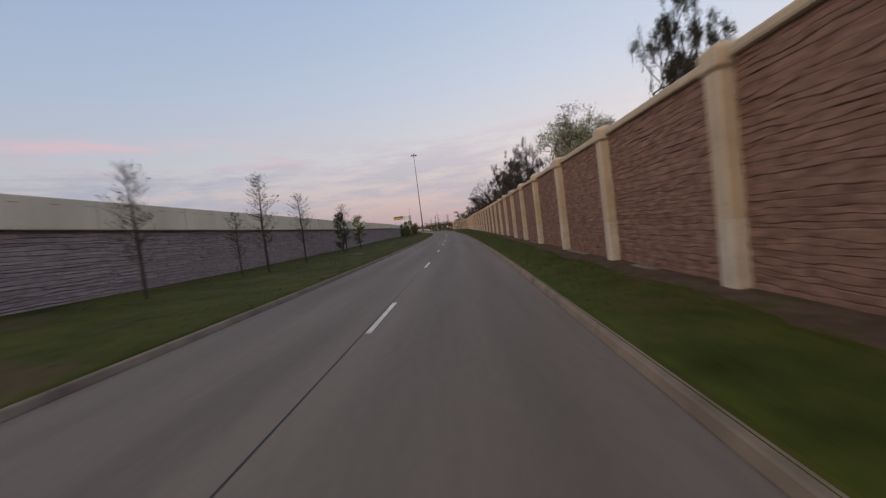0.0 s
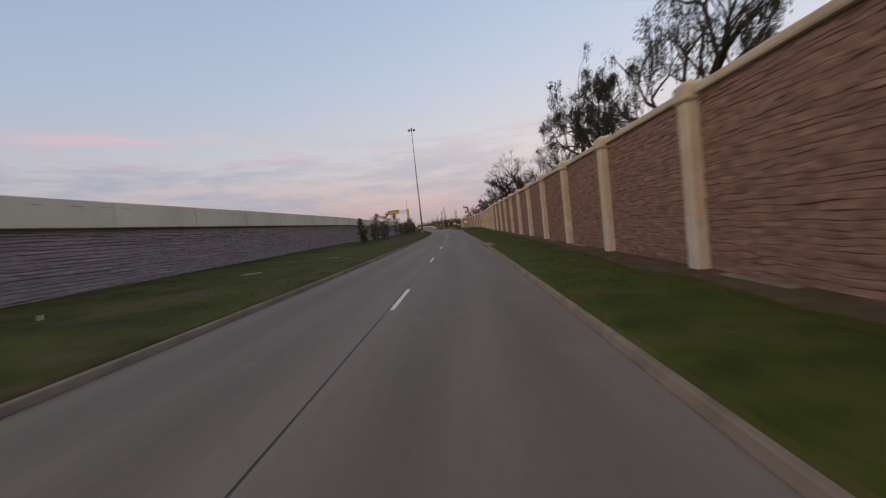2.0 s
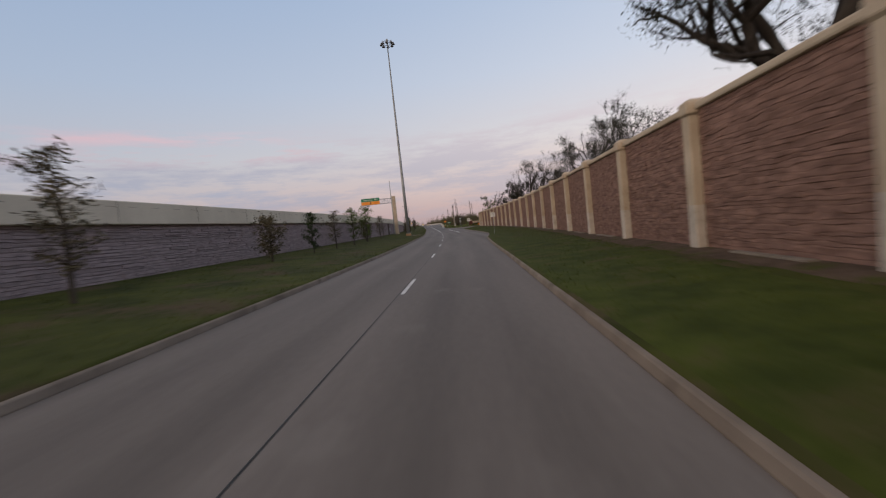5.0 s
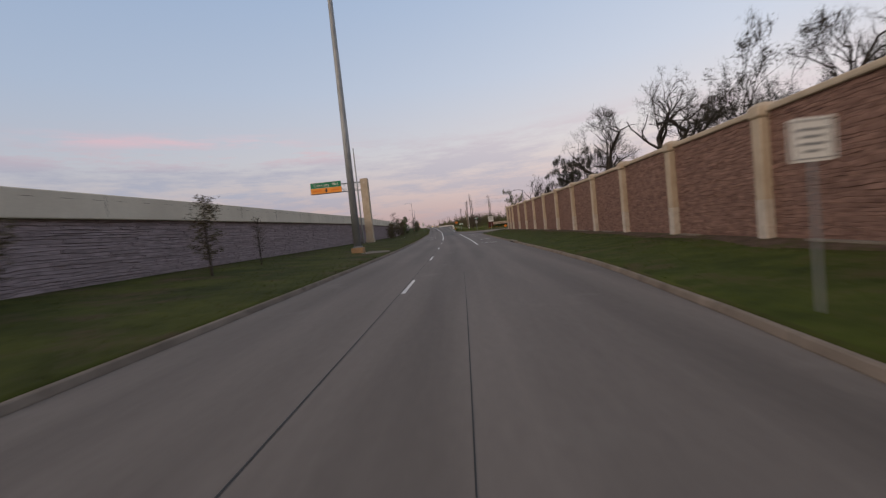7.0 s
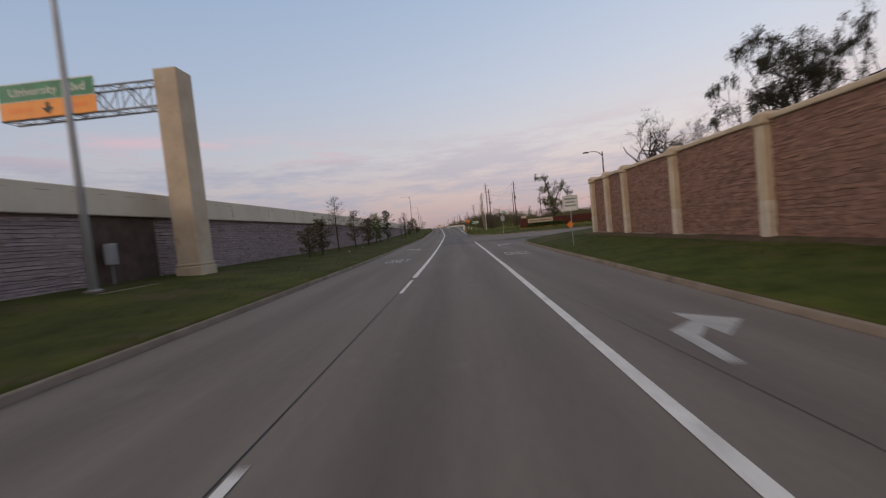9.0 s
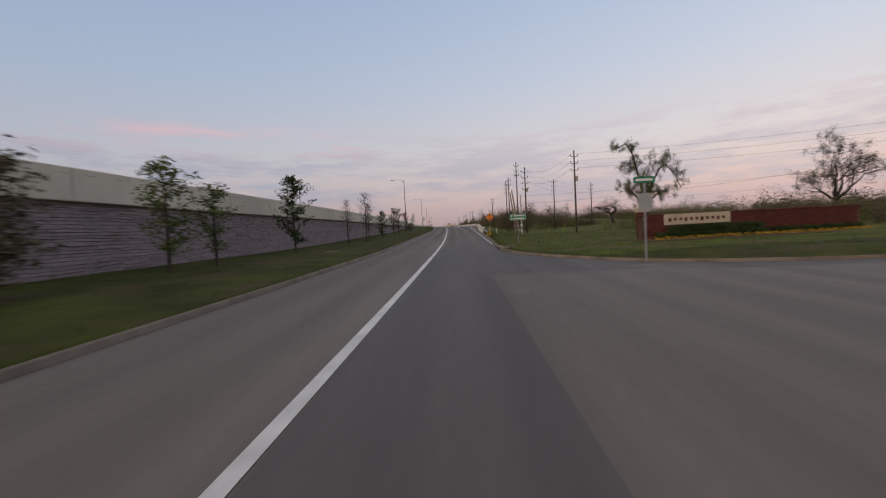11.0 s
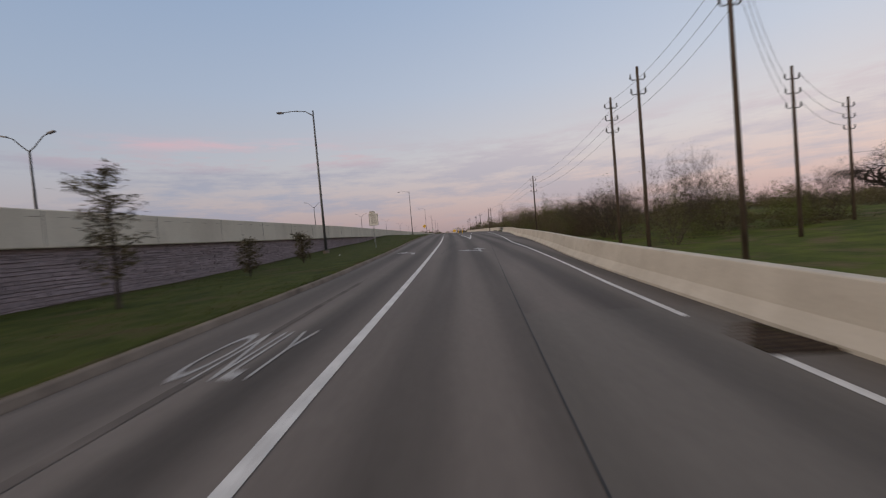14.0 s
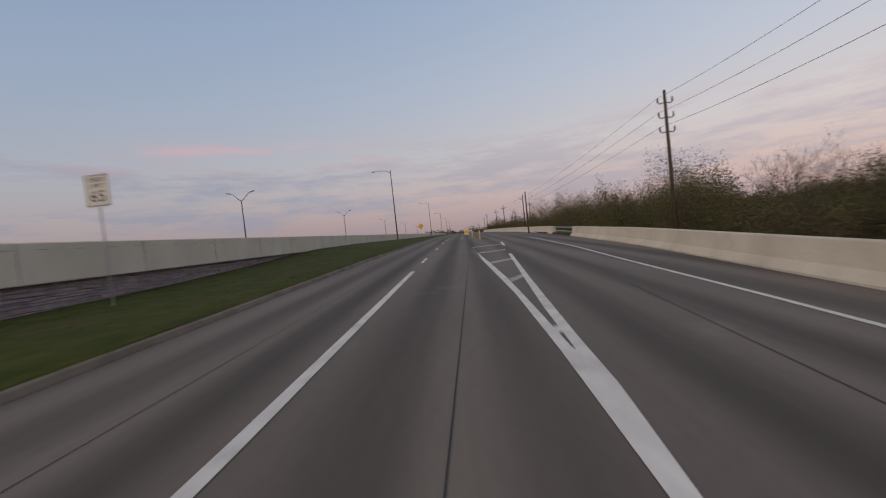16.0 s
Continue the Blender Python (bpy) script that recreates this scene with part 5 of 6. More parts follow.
for k in range(11):
    c = Mesh()
    x = -1.8 + 0.38 * k
    c.box(x, x + 0.2, -0.078, -0.068, 1.25 - 0.06 * (k % 3 == 0), 1.45)
    part("letter_shape", c, M_BRICK, pn)
lant = thing("brick_pier", stand(295.4, 14.08, 0.6), "brick pier with a cream stone cap", "pier")
c = Mesh()
c.box(-0.32, 0.32, -0.32, 0.32, -0.3, 1.95, cut=0.01)
part("pier", c, M_BRICK, lant)
c = Mesh()
c.box(-0.4, 0.4, -0.4, 0.4, 1.95, 2.3, cut=0.04)
c.taper((-0.36, 0.36, -0.36, 0.36), (-0.3, 0.3, -0.3, 0.3), 2.3, 2.38)
part("cap", c, M_CREAM, lant)
pts = np.concatenate([np.random.uniform((-3.2, -1.35, 0.05), (11, -0.7, 0.5), size=(9000, 3)), np.random.uniform((-2.2, -1.2, 0.3), (4.2, -0.45, 0.92), size=(7000, 3))])
tagged(part("hedge", leaves("hedge", pts, 0.045, M_EVERGREEN), M_EVERGREEN, m=stand(292.6, 16.4, 0.55, 4)), "low clipped dark green hedge before the brick wall", "hedge")
bed = Mesh()
bed.box(-4.6, 11.5, -2.9, -0.5, -0.2, 0.10, cut=0.05)
tagged(part("flower_bed", bed, M_MULCH, m=stand(292.6, 16.4, 0.52, 4)), "raised mulch bed with small yellow flowers", "flower bed")
pts = np.random.uniform((-4.2, -2.6, 0.10), (11, -1.5, 0.26), size=(900, 3))
tagged(part("flowers", leaves("flowers", pts, 0.04, M_FLOWER), M_FLOWER, m=stand(292.6, 16.4, 0.55, 4)), "small yellow and orange bedding flowers", "flowers", kind="stuff")


# ---------------------------------------------------------------- drains


def inlet(s, side):
    edge = right_kerb(s) if side > 0 else left_kerb(s)
    z = road_z(s, edge)
    t = thing("storm_inlet", stand(s, edge, z), "concrete kerb storm inlet with a dark slot", "storm drain", "storm inlets")
    turned = None if side > 0 else pose(0, 0, 0, 0, 0, 180)
    c = Mesh()
    c.box(-0.02, 0.60, -2.0, 2.0, 0.06, 0.17, cut=0.02)
    part("lid", c, M_PAD, t, m=turned)
    c = Mesh()
    c.box(0.60, 1.15, -0.6, 0.6, 0.04, 0.175, cut=0.02)
    part("box_top", c, M_PAD, t, m=turned)
    # no real opening: a solid block coloured like the shade in the slot
    c = Mesh()
    c.box(-0.014, 0.03, -1.6, 1.6, -0.02, 0.062)
    part("slot", c, M_HOLESHADE, t, m=turned)
    c = Mesh()
    c.tube([(0.66, 0.1, 0.165), (0.66, 0.1, 0.185)], 0.29, 14)
    part("cover", c, M_MULCH, t, m=turned)


inlet(79.0, 1)
inlet(206.4, 1)
inlet(292.5, 1)
grate = thing("drain_grate", stand(341.8, 3.97, road_z(341.8, 3.97) + 0.004), "rusty cast iron drain grate in the road", "drain grate")
# the pit is a solid block whose black stands for shade below the slats
c = Mesh()
c.box(-0.42, 0.42, -0.75, 0.75, -0.08, 0.004)
part("pit", c, M_HOLESHADE, grate)
for k in range(9):
    c = Mesh()
    c.box(-0.42, 0.42, -0.74 + 0.18 * k, -0.69 + 0.18 * k, 0.004, 0.016)
    part("slat", c, M_MULCH, grate)
for s, d in ((66.5, -10.5), (75.0, -9.0), (292.0, -9.0), (303.0, -8.8), (330.5, -9.0), (38, -9.5)):
    c = Mesh()
    c.tube([(0, 0, -0.1), (0, 0, 0.03)], 0.5, 16)
    tagged(part("access_cover", c, M_PAD, m=stand(s, d, ground_z(s, d))), "round pale concrete access cover in the grass", "cover", "access covers")
for s, d in ((57, -11.3), (101.5, -9.5), (255, -10.5), (262, -10.6), (368, -9.5)):
    c = Mesh()
    c.taper((-0.02, 0.02, -0.02, 0.02), (-0.018, 0.018, -0.018, 0.018), -0.1, 0.14)
    tagged(part("stake", c, M_WHITE, m=stand(s, d, ground_z(s, d))), "small white stake in the grass", "stake", "stakes")

flag = thing("survey_flag", stand(343.0, -11.9, ground_z(343.0, -11.9)), "small orange survey flag on a thin wire", "marker flag")
c = Mesh()
c.tube([(0, 0, -0.05), (0, 0, 0.62)], 0.005, 5)
part("wire", c, M_STEEL, flag)
c = Mesh()
c.plate([(0.0, 0.44), (0.16, 0.47), (0.15, 0.60), (0.0, 0.62)], -0.004, 0.004)
part("cloth", c, M_DEEPORANGE, flag)

# ---------------------------------------------------------------- side street and freeway traffic
street_lamp(262.4, 17.6, 0.3, 8.9, arm=1.6, label="grey street lamp with a curved arm by the side street")
flag = thing("work_sign", stand(259.2, 12.4, 0.1), "small orange roll-up work sign on a folding stand", "road sign")
c = Mesh()
c.plate([(0, 0.55), (0.38, 0.95), (0, 1.35), (-0.38, 0.95)], -0.01, 0.01)
part("cloth", c, M_DEEPORANGE, flag)
for x in (-0.45, 0.45):
    c = Mesh()
    c.tube([(0, 0.02, 0.7), (x, 0.25, 0.0)], 0.02, 5)
    part("leg", c, M_STEEL, flag)


def freeway_car(s, d):
    z = wall_top(s) - 1.05
    t = thing("car", stand(s, d, z), "dark car on the freeway behind the parapet", "car")
    body = Mesh()
    body.box(-0.88, 0.88, -2.2, 2.25, 0.28, 0.86, cut=0.12)
    part("body", body, M_RED, t)
    cabin = Mesh()
    cabin.taper((-0.84, 0.84, -1.7, 1.0), (-0.62, 0.62, -1.05, 0.25), 0.84, 1.46)
    part("cabin", cabin, M_GLASS, t)
    roof = Mesh()
    roof.box(-0.64, 0.64, -1.08, 0.28, 1.44, 1.50, cut=0.02)
    part("roof", roof, M_RED, t)
    for x in (-0.78, 0.78):
        for y in (-1.4, 1.4):
            tyre = Mesh()
            tyre.tube([(x - 0.1, y, 0.33), (x + 0.1, y, 0.33)], 0.33, 16)
            w = part("wheel", tyre, M_TYRE, t)
            rim = Mesh()
            rim.tube([(x - 0.105, y, 0.33), (x + 0.105, y, 0.33)], 0.19, 12)
            part("rim", rim, M_STEEL, w)
        lamp = Mesh()
        lamp.box(x * 0.85 - 0.15, x * 0.85 + 0.15, -2.22, -2.18, 0.6, 0.74, cut=0.01)
        part("tail_light", lamp, M_BRICK, t)


freeway_car(74.0, -21.5)

# ---------------------------------------------------------------- trees


def branch(me, tips, p, way, length, r, depth, rnd, droop, fork, thin=0.017, gaps=-9.0):
    if depth < 3 and noise.noise(p * 0.45) < gaps:
        tips.append((p.copy(), way))
        tips.append((p.copy(), way))
        return
    n = 3 if depth > 1 else 2
    pts, rad = [p.copy()], [r]
    for k in range(n):
        way = (way + Vector((rnd.uniform(-1, 1), rnd.uniform(-1, 1), rnd.uniform(-0.8, 0.9))) * 0.40 + Vector((0, 0, droop * (0.6 - 0.4 * way.z)))).normalized()
        p = p + way * length / n
        pts.append(p.copy())
        rad.append(r * (1 - 0.42 * (k + 1) / n))
    me.tube(pts, rad, 7 if r > 0.12 else (4 if r > 0.05 else 3), close=False)
    if depth == 0:
        tips.append((pts[-1], way))
        tips.append((pts[0], way))
        return
    for k in range(fork if depth > 1 else fork + 1):
        at = pts[-1] if k < 2 else pts[rnd.choice((1, 2))]
        side = Vector((rnd.uniform(-1, 1), rnd.uniform(-1, 1), rnd.uniform(-0.35, 0.8))).normalized()
        w = (way * 0.62 + side * rnd.uniform(0.55, 1.0)).normalized()
        branch(me, tips, at, w, length * (rnd.uniform(0.66, 0.95) if depth > 2 else rnd.uniform(0.42, 0.62)), max(thin, rad[-1] * rnd.uniform(0.68, 0.95)), depth - 1, rnd, droop, fork, thin, gaps)


def twigs(name, feet, ways, per, length, width, material):
    """Fine twigs that fan out from the branch ends, as one mesh of thin slivers."""
    c = np.repeat(np.array(feet), per, axis=0)
    w = np.repeat(np.array(ways), per, axis=0) * 0.45 + np.random.normal(size=c.shape) * 0.7
    w[:, 2] += 0.35
    w /= np.linalg.norm(w, axis=1)[:, None]
    n = len(c)
    c = c + np.random.normal(size=c.shape) * length * 0.55
    side = np.cross(w, np.random.normal(size=c.shape))
    side /= np.linalg.norm(side, axis=1)[:, None] + 1e-9
    k = length * np.random.uniform(0.45, 1.3, size=(n, 1))
    v = np.stack([c - side * width, c + side * width, c + w * k], 1).reshape(-1, 3)
    me = bpy.data.meshes.new(name)
    me.vertices.add(3 * n)
    me.vertices.foreach_set("co", v.ravel())
    me.loops.add(3 * n)
    me.loops.foreach_set("vertex_index", np.arange(3 * n, dtype=np.int32))
    me.polygons.add(n)
    me.polygons.foreach_set("loop_start", np.arange(0, 3 * n, 3, dtype=np.int32))
    me.update()
    me.materials.append(material)
    return me


def oak(seed, height, limbs, tuft, hang, full, gaps):
    """Trunk, twig and leaf meshes of an old oak: twisting limbs that end in fine twigs, small tufts of leaf and hanging moss."""
    rnd = random.Random(seed)
    me, tips = Mesh(), []
    th = height * rnd.uniform(0.24, 0.32)
    lean = Vector((rnd.uniform(-0.2, 0.2), rnd.uniform(-0.2, 0.2), 0))
    r = 0.035 * height
    me.tube([(0, 0, -0.5), (0, 0, 0.3), lean * th * 0.5 + Vector((0, 0, th * 0.55)), lean * th + Vector((0, 0, th))], [r * 1.5, r * 1.1, r * 0.9, r * 0.85], 9)
    top = lean * th + Vector((0, 0, th))
    for k in range(limbs):
        a = 2 * math.pi * (k + rnd.uniform(-0.3, 0.3)) / limbs
        up = rnd.uniform(0.4, 2.4)
        w = Vector((math.cos(a), math.sin(a), up)).normalized()
        branch(me, tips, top, w, height * rnd.uniform(0.20, 0.30), r * rnd.uniform(0.5, 0.7), 5, rnd, 0.04, 3, 0.017, gaps)
    k = height / max(p.z for p, w in tips)
    me.v = [(x * k, y * k, z * k) for x, y, z in me.v]
    ends = [(p * k, w) for p, w in tips[::2]]
    reach = sorted(math.hypot(p.x, p.y) for p, w in ends)[int(len(ends) * 0.85)]

    def rounded(p):
        """Draws stray limbs in, so that the crown closes to a rounded outline."""
        p = Vector(p)
        if p.z < height * 0.36:
            return p
        q = p - Vector((0, 0, height * 0.36))
        far = math.sqrt((q.x / reach) ** 2 + (q.y / reach) ** 2 + (q.z / (height * 0.60)) ** 2)
        if far < 0.85:
            return p
        return p - q * (1 - (0.85 + 0.6 * math.tanh((far - 0.85) / 0.6)) / far)

    me.v = [tuple(rounded(p)) for p in me.v]
    ends = [(rounded(p), w) for p, w in ends]
    pts = []
    for c, w in ends:
        thick = noise.noise(c * 0.33)
        if thick > full:
            for _ in range(tuft):
                pts.append(c + Vector((rnd.gauss(0, 0.2), rnd.gauss(0, 0.2), rnd.gauss(0.05, 0.16))))
        if thick > -0.25 and rnd.random() < hang:
            for strand in range(3):
                x, y = rnd.gauss(0, 0.16), rnd.gauss(0, 0.16)
                for q in range(rnd.randint(5, 13)):
                    pts.append(c + Vector((x + rnd.gauss(0, 0.02), y + rnd.gauss(0, 0.02), -0.085 * q)))
    fine = twigs("twigwork", [p for p, w in ends], [w for p, w in ends], 8, 0.36, 0.010, M_BARK)
    return me.mesh("trunk", True), fine, leaves("crown", pts, 0.052, M_MOSS, long=1.5), reach


OAKS = []
for k, (h, limbs, tuft, hang, full, gaps) in enumerate(((13, 5, 6, 0.02, 0.22, -0.02), (14, 5, 44, 0.55, -0.2, -0.08), (12, 5, 6, 0.03, 0.15, -0.02), (11, 5, 10, 0.06, 0.05, -0.04), (12.5, 5, 10, 0.40, 0.06, -0.02), (13, 5, 16, 0.05, -0.12, -0.08))):
    tr, fine, cr, reach = oak(300 + k, h, limbs, tuft, hang, full, gaps)
    tr.materials.append(M_BARK)
    OAKS.append((h, tr, fine, cr, reach))


def plant_oak(s, d, z, top, wide, kind, turn, label, group="trees behind the sound wall"):
    h, tr, fine, cr, reach = OAKS[kind]
    t = thing("oak_tree", stand(s, d, z, turn), label, "tree", group)
    w = wide / 2 / reach
    t.scale = (w, w, (top - z) / h)
    part("trunk", tr, M_BARK, t)
    part("twigwork", fine, M_BARK, t)
    part("crown", cr, M_MOSS, t)
    return t


OLD = "old oak in thin grey-green leaf with hanging moss"
BARE = "nearly bare spreading oak with twisted dark limbs"
for s, d, top, wide, kind, turn in ((24.8, 13.4, 14.4, 5.6, 1, 30), (57.2, 17.6, 14.0, 5.5, 2, 80), (67.8, 12.2, 14.6, 9.5, 4, 40), (84.5, 13.6, 15.4, 10.0, 1, 200), (90, 17, 11.0, 8.0, 3, 150),
                                    (115.2, 17.6, 13.6, 9.0, 2, 120), (133.2, 13.0, 15.6, 10.0, 0, 220), (134.8, 18.5, 14.0, 7.0, 2, 310), (140.5, 25.0, 17.8, 9.0, 0, 20), (153, 14.5, 11.4, 9.0, 3, 90),
                                    (181, 22.5, 16.4, 12.0, 5, 5), (173, 25.5, 13.6, 9.5, 5, 130), (191, 27.5, 14.4, 8.5, 0, 60), (201, 24.6, 15.9, 8.6, 3, 250), (199.6, 30.5, 15.5, 8.0, 2, 130), (207.6, 21.2, 15.2, 8.4, 0, 35),
                                    (224.3, 21.7, 15.9, 9.4, 2, 190), (230.6, 25, 11.2, 5.0, 0, 100), (242.0, 22.8, 13.6, 8.2, 1, 280), (247, 20.5, 8.7, 5.5, 3, 145), (253, 18.6, 10.9, 6.2, 0, 70), (268, 27, 10.5, 8.0, 3, 330)):
    plant_oak(s, d, 0.45, top, wide, kind, turn, OLD if kind in (1, 4, 3, 5) else BARE)


tr, fine, cr, reach = oak(331, 11, 6, 7, 0.0, -0.3, -0.3)
budding = thing("budding_tree", stand(42.5, 12.4, 0.45, 20), "airy tree in pale budding leaf behind the wall", "tree", "trees behind the sound wall")
budding.scale = (4.2 / reach, 4.2 / reach, 12.0 / 11)
for me in (fine, cr):
    me.materials.clear()
tr.materials.append(M_TWIG)
fine.materials.append(M_BUD)
cr.materials.append(M_BUD)
part("trunk", tr, M_TWIG, budding)
part("twigwork", fine, M_BUD, budding)
part("crown", cr, M_BUD, budding)


def leaning_oak():
    """A wind-shaped oak with one high leaning limb and one that bends back to the ground."""
    rnd = random.Random(9)
    me, tips = Mesh(), []
    me.tube([(0.3, 0, -0.5), (0.2, 0, 0.6), (0, 0, 2), (0, 0, 3.4)], [0.75, 0.5, 0.42, 0.38], 9)
    for pts, r in (([(0, 0, 3), (-0.8, 0.3, 6), (-1.6, 0, 8.5), (-2.2, -0.3, 10.8), (-3.6, 0, 12.6), (-5.6, 0.2, 12.0)], 0.24),
                   ([(0, 0, 3.2), (1.2, -0.4, 6), (2.3, 0, 8.2), (3.6, 0.3, 8.8), (5.0, 0.3, 7.4), (6.2, 0, 5.2)], 0.20),
                   ([(-0.1, 0, 2.8), (-2.0, 0.5, 4.6), (-3.2, 0.3, 5.8), (-4.2, 0, 5.4)], 0.20), ([(-0.8, 0.3, 6), (0.2, 1, 8), (0.7, 0.8, 9.4)], 0.15),
                   ([(0.3, 0, 3.6), (2.4, 1.2, 5.2), (4.0, 1.2, 4.8)], 0.16), ([(0, 0, 3.2), (0.4, -1.6, 5), (0.2, -2.6, 6.5)], 0.17), ([(-1.6, 0, 8.5), (-3.2, 0.6, 9.4), (-4.2, 0.4, 9.2)], 0.11)):
        pts = [Vector(p) for p in pts]
        n = len(pts)
        me.tube(pts, [r * (1 - 0.75 * i / (n - 1)) for i in range(n)], 6, close=False)
        for i in range(1, n):
            for _ in range(6):
                u = rnd.random()
                p = pts[i - 1].lerp(pts[i], u)
                w = ((pts[i] - pts[i - 1]).normalized() * 0.5 + Vector((rnd.uniform(-1, 1), rnd.uniform(-1, 1), rnd.uniform(-0.5, 0.9)))).normalized()
                branch(me, tips, p, w, rnd.uniform(0.9, 1.6), max(0.03, r * 0.22), 2, rnd, -0.02, 3)
    crown = []
    for p, w in tips[::2]:
        if noise.noise(p * 0.8) < -0.12:
            continue
        leafy = 60 if (p.x < -2.5 and p.z < 8) or (p.z < 6.5 and abs(p.x) < 2.5) else 34
        for _ in range(leafy):
            crown.append(p + Vector((rnd.gauss(0, 0.2), rnd.gauss(0, 0.2), rnd.gauss(-0.05, 0.2))))
    t = thing("oak_tree", stand(325.5, 28, 0.9, -37), "leaning oak in thin green leaf on open grass", "tree", "trees on the open grass")
    t.scale = (0.74, 0.74, 1.0)
    part("trunk", me, M_BARK, t, smooth=True)
    part("crown", leaves("crown", crown, 0.042, M_OAKLEAF, 1.5), M_OAKLEAF, t)


leaning_oak()
plant_oak(303, 35, 0.9, 9.9, 7.0, 3, 60, "broad oak beyond the brick entrance wall", "trees on the open grass")
plant_oak(378, 44, 1.5, 8.6, 8.0, 0, 210, "bare oak beyond the power lines", "trees on the open grass")


def young_tree(seed, height, leafy, wide, low=0.12):
    rnd = random.Random(seed)
    me = Mesh()
    me.tube([(0, 0, -0.2), (0.03, 0.02, height * 0.5), (rnd.uniform(-0.1, 0.1), 0, height * 0.97)], [0.05, 0.035, 0.008], 6)
    pts = []
    n = 46 if leafy else 60
    for k in range(n):
        u = low + (0.97 - low) * (k + rnd.random()) / n
        reach = wide * (math.sin(math.pi * min(1, (u - low) / (1 - low) * 0.8 + 0.16)) ** 0.8) * rnd.uniform(0.45, 1.15)
        a = rnd.uniform(0, 2 * math.pi)
        p = Vector((0, 0, u * height))
        q = p + Vector((math.cos(a) * reach, math.sin(a) * reach, reach * rnd.uniform(0.35, 1.1)))
        m = p.lerp(q, 0.5) + Vector((0, 0, -0.05 * reach))
        me.tube([p, m, q], [0.014, 0.010, 0.005] if leafy else [0.009, 0.006, 0.003], 3, close=False)
        for _ in range(leafy):
            f = rnd.uniform(0.3, 1.12)
            pts.append(p.lerp(q, f) + Vector((rnd.gauss(0, 0.09), rnd.gauss(0, 0.09), rnd.gauss(0, 0.08))))
        if not leafy:
            for _ in range(6):
                f = rnd.uniform(0.3, 0.95)
                b = p.lerp(q, f)
                me.tube([b, b + Vector((rnd.gauss(0, 0.14), rnd.gauss(0, 0.14), rnd.uniform(0.08, 0.32)))], [0.004, 0.002], 3, close=False)
                if rnd.random() < 0.22:
                    pts.append(b + Vector((rnd.gauss(0, 0.1), rnd.gauss(0, 0.1), 0.1)))
    return me.mesh("stem"), pts


YOUNG = {}
for name, args, colour, size in (("dark", (11, 4.0, 44, 0.78, 0.10), M_EVERGREEN, 0.045), ("green", (12, 4.0, 30, 0.72, 0.15), M_SPRING, 0.042), ("brown", (13, 4.0, 24, 0.68, 0.2), M_WINTER, 0.040),
                                 ("bare", (14, 4.0, 0, 0.7, 0.25), M_WINTER, 0.035), ("bush", (15, 2.2, 34, 0.8, 0.08), M_WINTER, 0.042)):
    st, pts = young_tree(*args)
    st.materials.append(M_TWIG)
    YOUNG[name] = (args[1], st, leaves("crown", pts, size, colour))
LOOKS = {"dark": "young dark evergreen tree on the grass verge", "green": "young tree in light green leaf on the verge", "brown": "young tree with sparse brown leaves on the verge",
         "bare": "slender bare young tree on the grass verge", "bush": "low brown bush on the grass verge"}


def plant_young(s, d, top, name, turn):
    z = ground_z(s, d)
    h, st, cr = YOUNG[name]
    k = (top - z) / h
    t = thing("young_tree" if name != "bush" else "bush", stand(s, d, z, turn), LOOKS[name], "tree" if name != "bush" else "bush", "young trees on the verge")
    w = k * (1.45 if name in ("green", "brown") else 1.15)
    t.scale = (w, w, k)
    part("stem", st, M_TWIG, t)
    part("crown", cr, M_EVERGREEN, t)


for i, (s, d, top, name) in enumerate((
        (4, -12, 4.8, "brown"), (14.8, -12, 5.6, "bare"), (22.6, -12.4, 4.1, "bare"), (24.2, -11.6, 6.3, "bare"), (32, -12.2, 5.8, "bare"), (42.5, -12, 4.8, "dark"), (45, -12.3, 5.7, "bare"),
        (50.5, -12, 4.6, "green"), (97.5, -12, 3.9, "dark"), (101, -12.4, 2.4, "bush"), (105, -11.8, 3.1, "bush"), (108.8, -12, 4.7, "green"), (114, -12, 3.2, "bush"),
        (118.8, -12, 5.1, "brown"), (129.9, -12, 5.4, "brown"), (144, -12.2, 3.4, "bush"), (151.4, -12, 4.0, "dark"), (158, -12, 4.3, "brown"), (165.5, -12, 4.8, "green"), (173.6, -12, 5.4, "green"),
        (175.8, -12.6, 3.5, "bush"), (185.3, -12, 4.4, "brown"), (191, -12.3, 3.6, "bare"), (248, -12, 3.0, "bush"), (251.5, -12, 3.7, "bush"), (257, -12, 6.2, "bare"), (264.8, -12, 5.2, "brown"), (273, -12, 4.3, "bush"),
        (279.6, -12, 5.4, "green"), (283, -12, 4.8, "green"), (293.6, -12.2, 6.6, "dark"), (302.6, -10.6, 5.3, "bare"), (309.8, -10.4, 6.6, "bare"), (313, -10.8, 5.6, "bare"), (319.8, -10.3, 5.0, "dark"),
        (330.6, -10.3, 5.9, "brown"), (336.0, -10.3, 6.0, "brown"), (347.6, -10.3, 5.9, "brown"), (355.6, -10.4, 3.6, "bush"), (362.7, -10.4, 3.9, "bush"))):
    plant_young(s, d, top, name, i * 77 % 360)

# ---------------------------------------------------------------- brush and woods


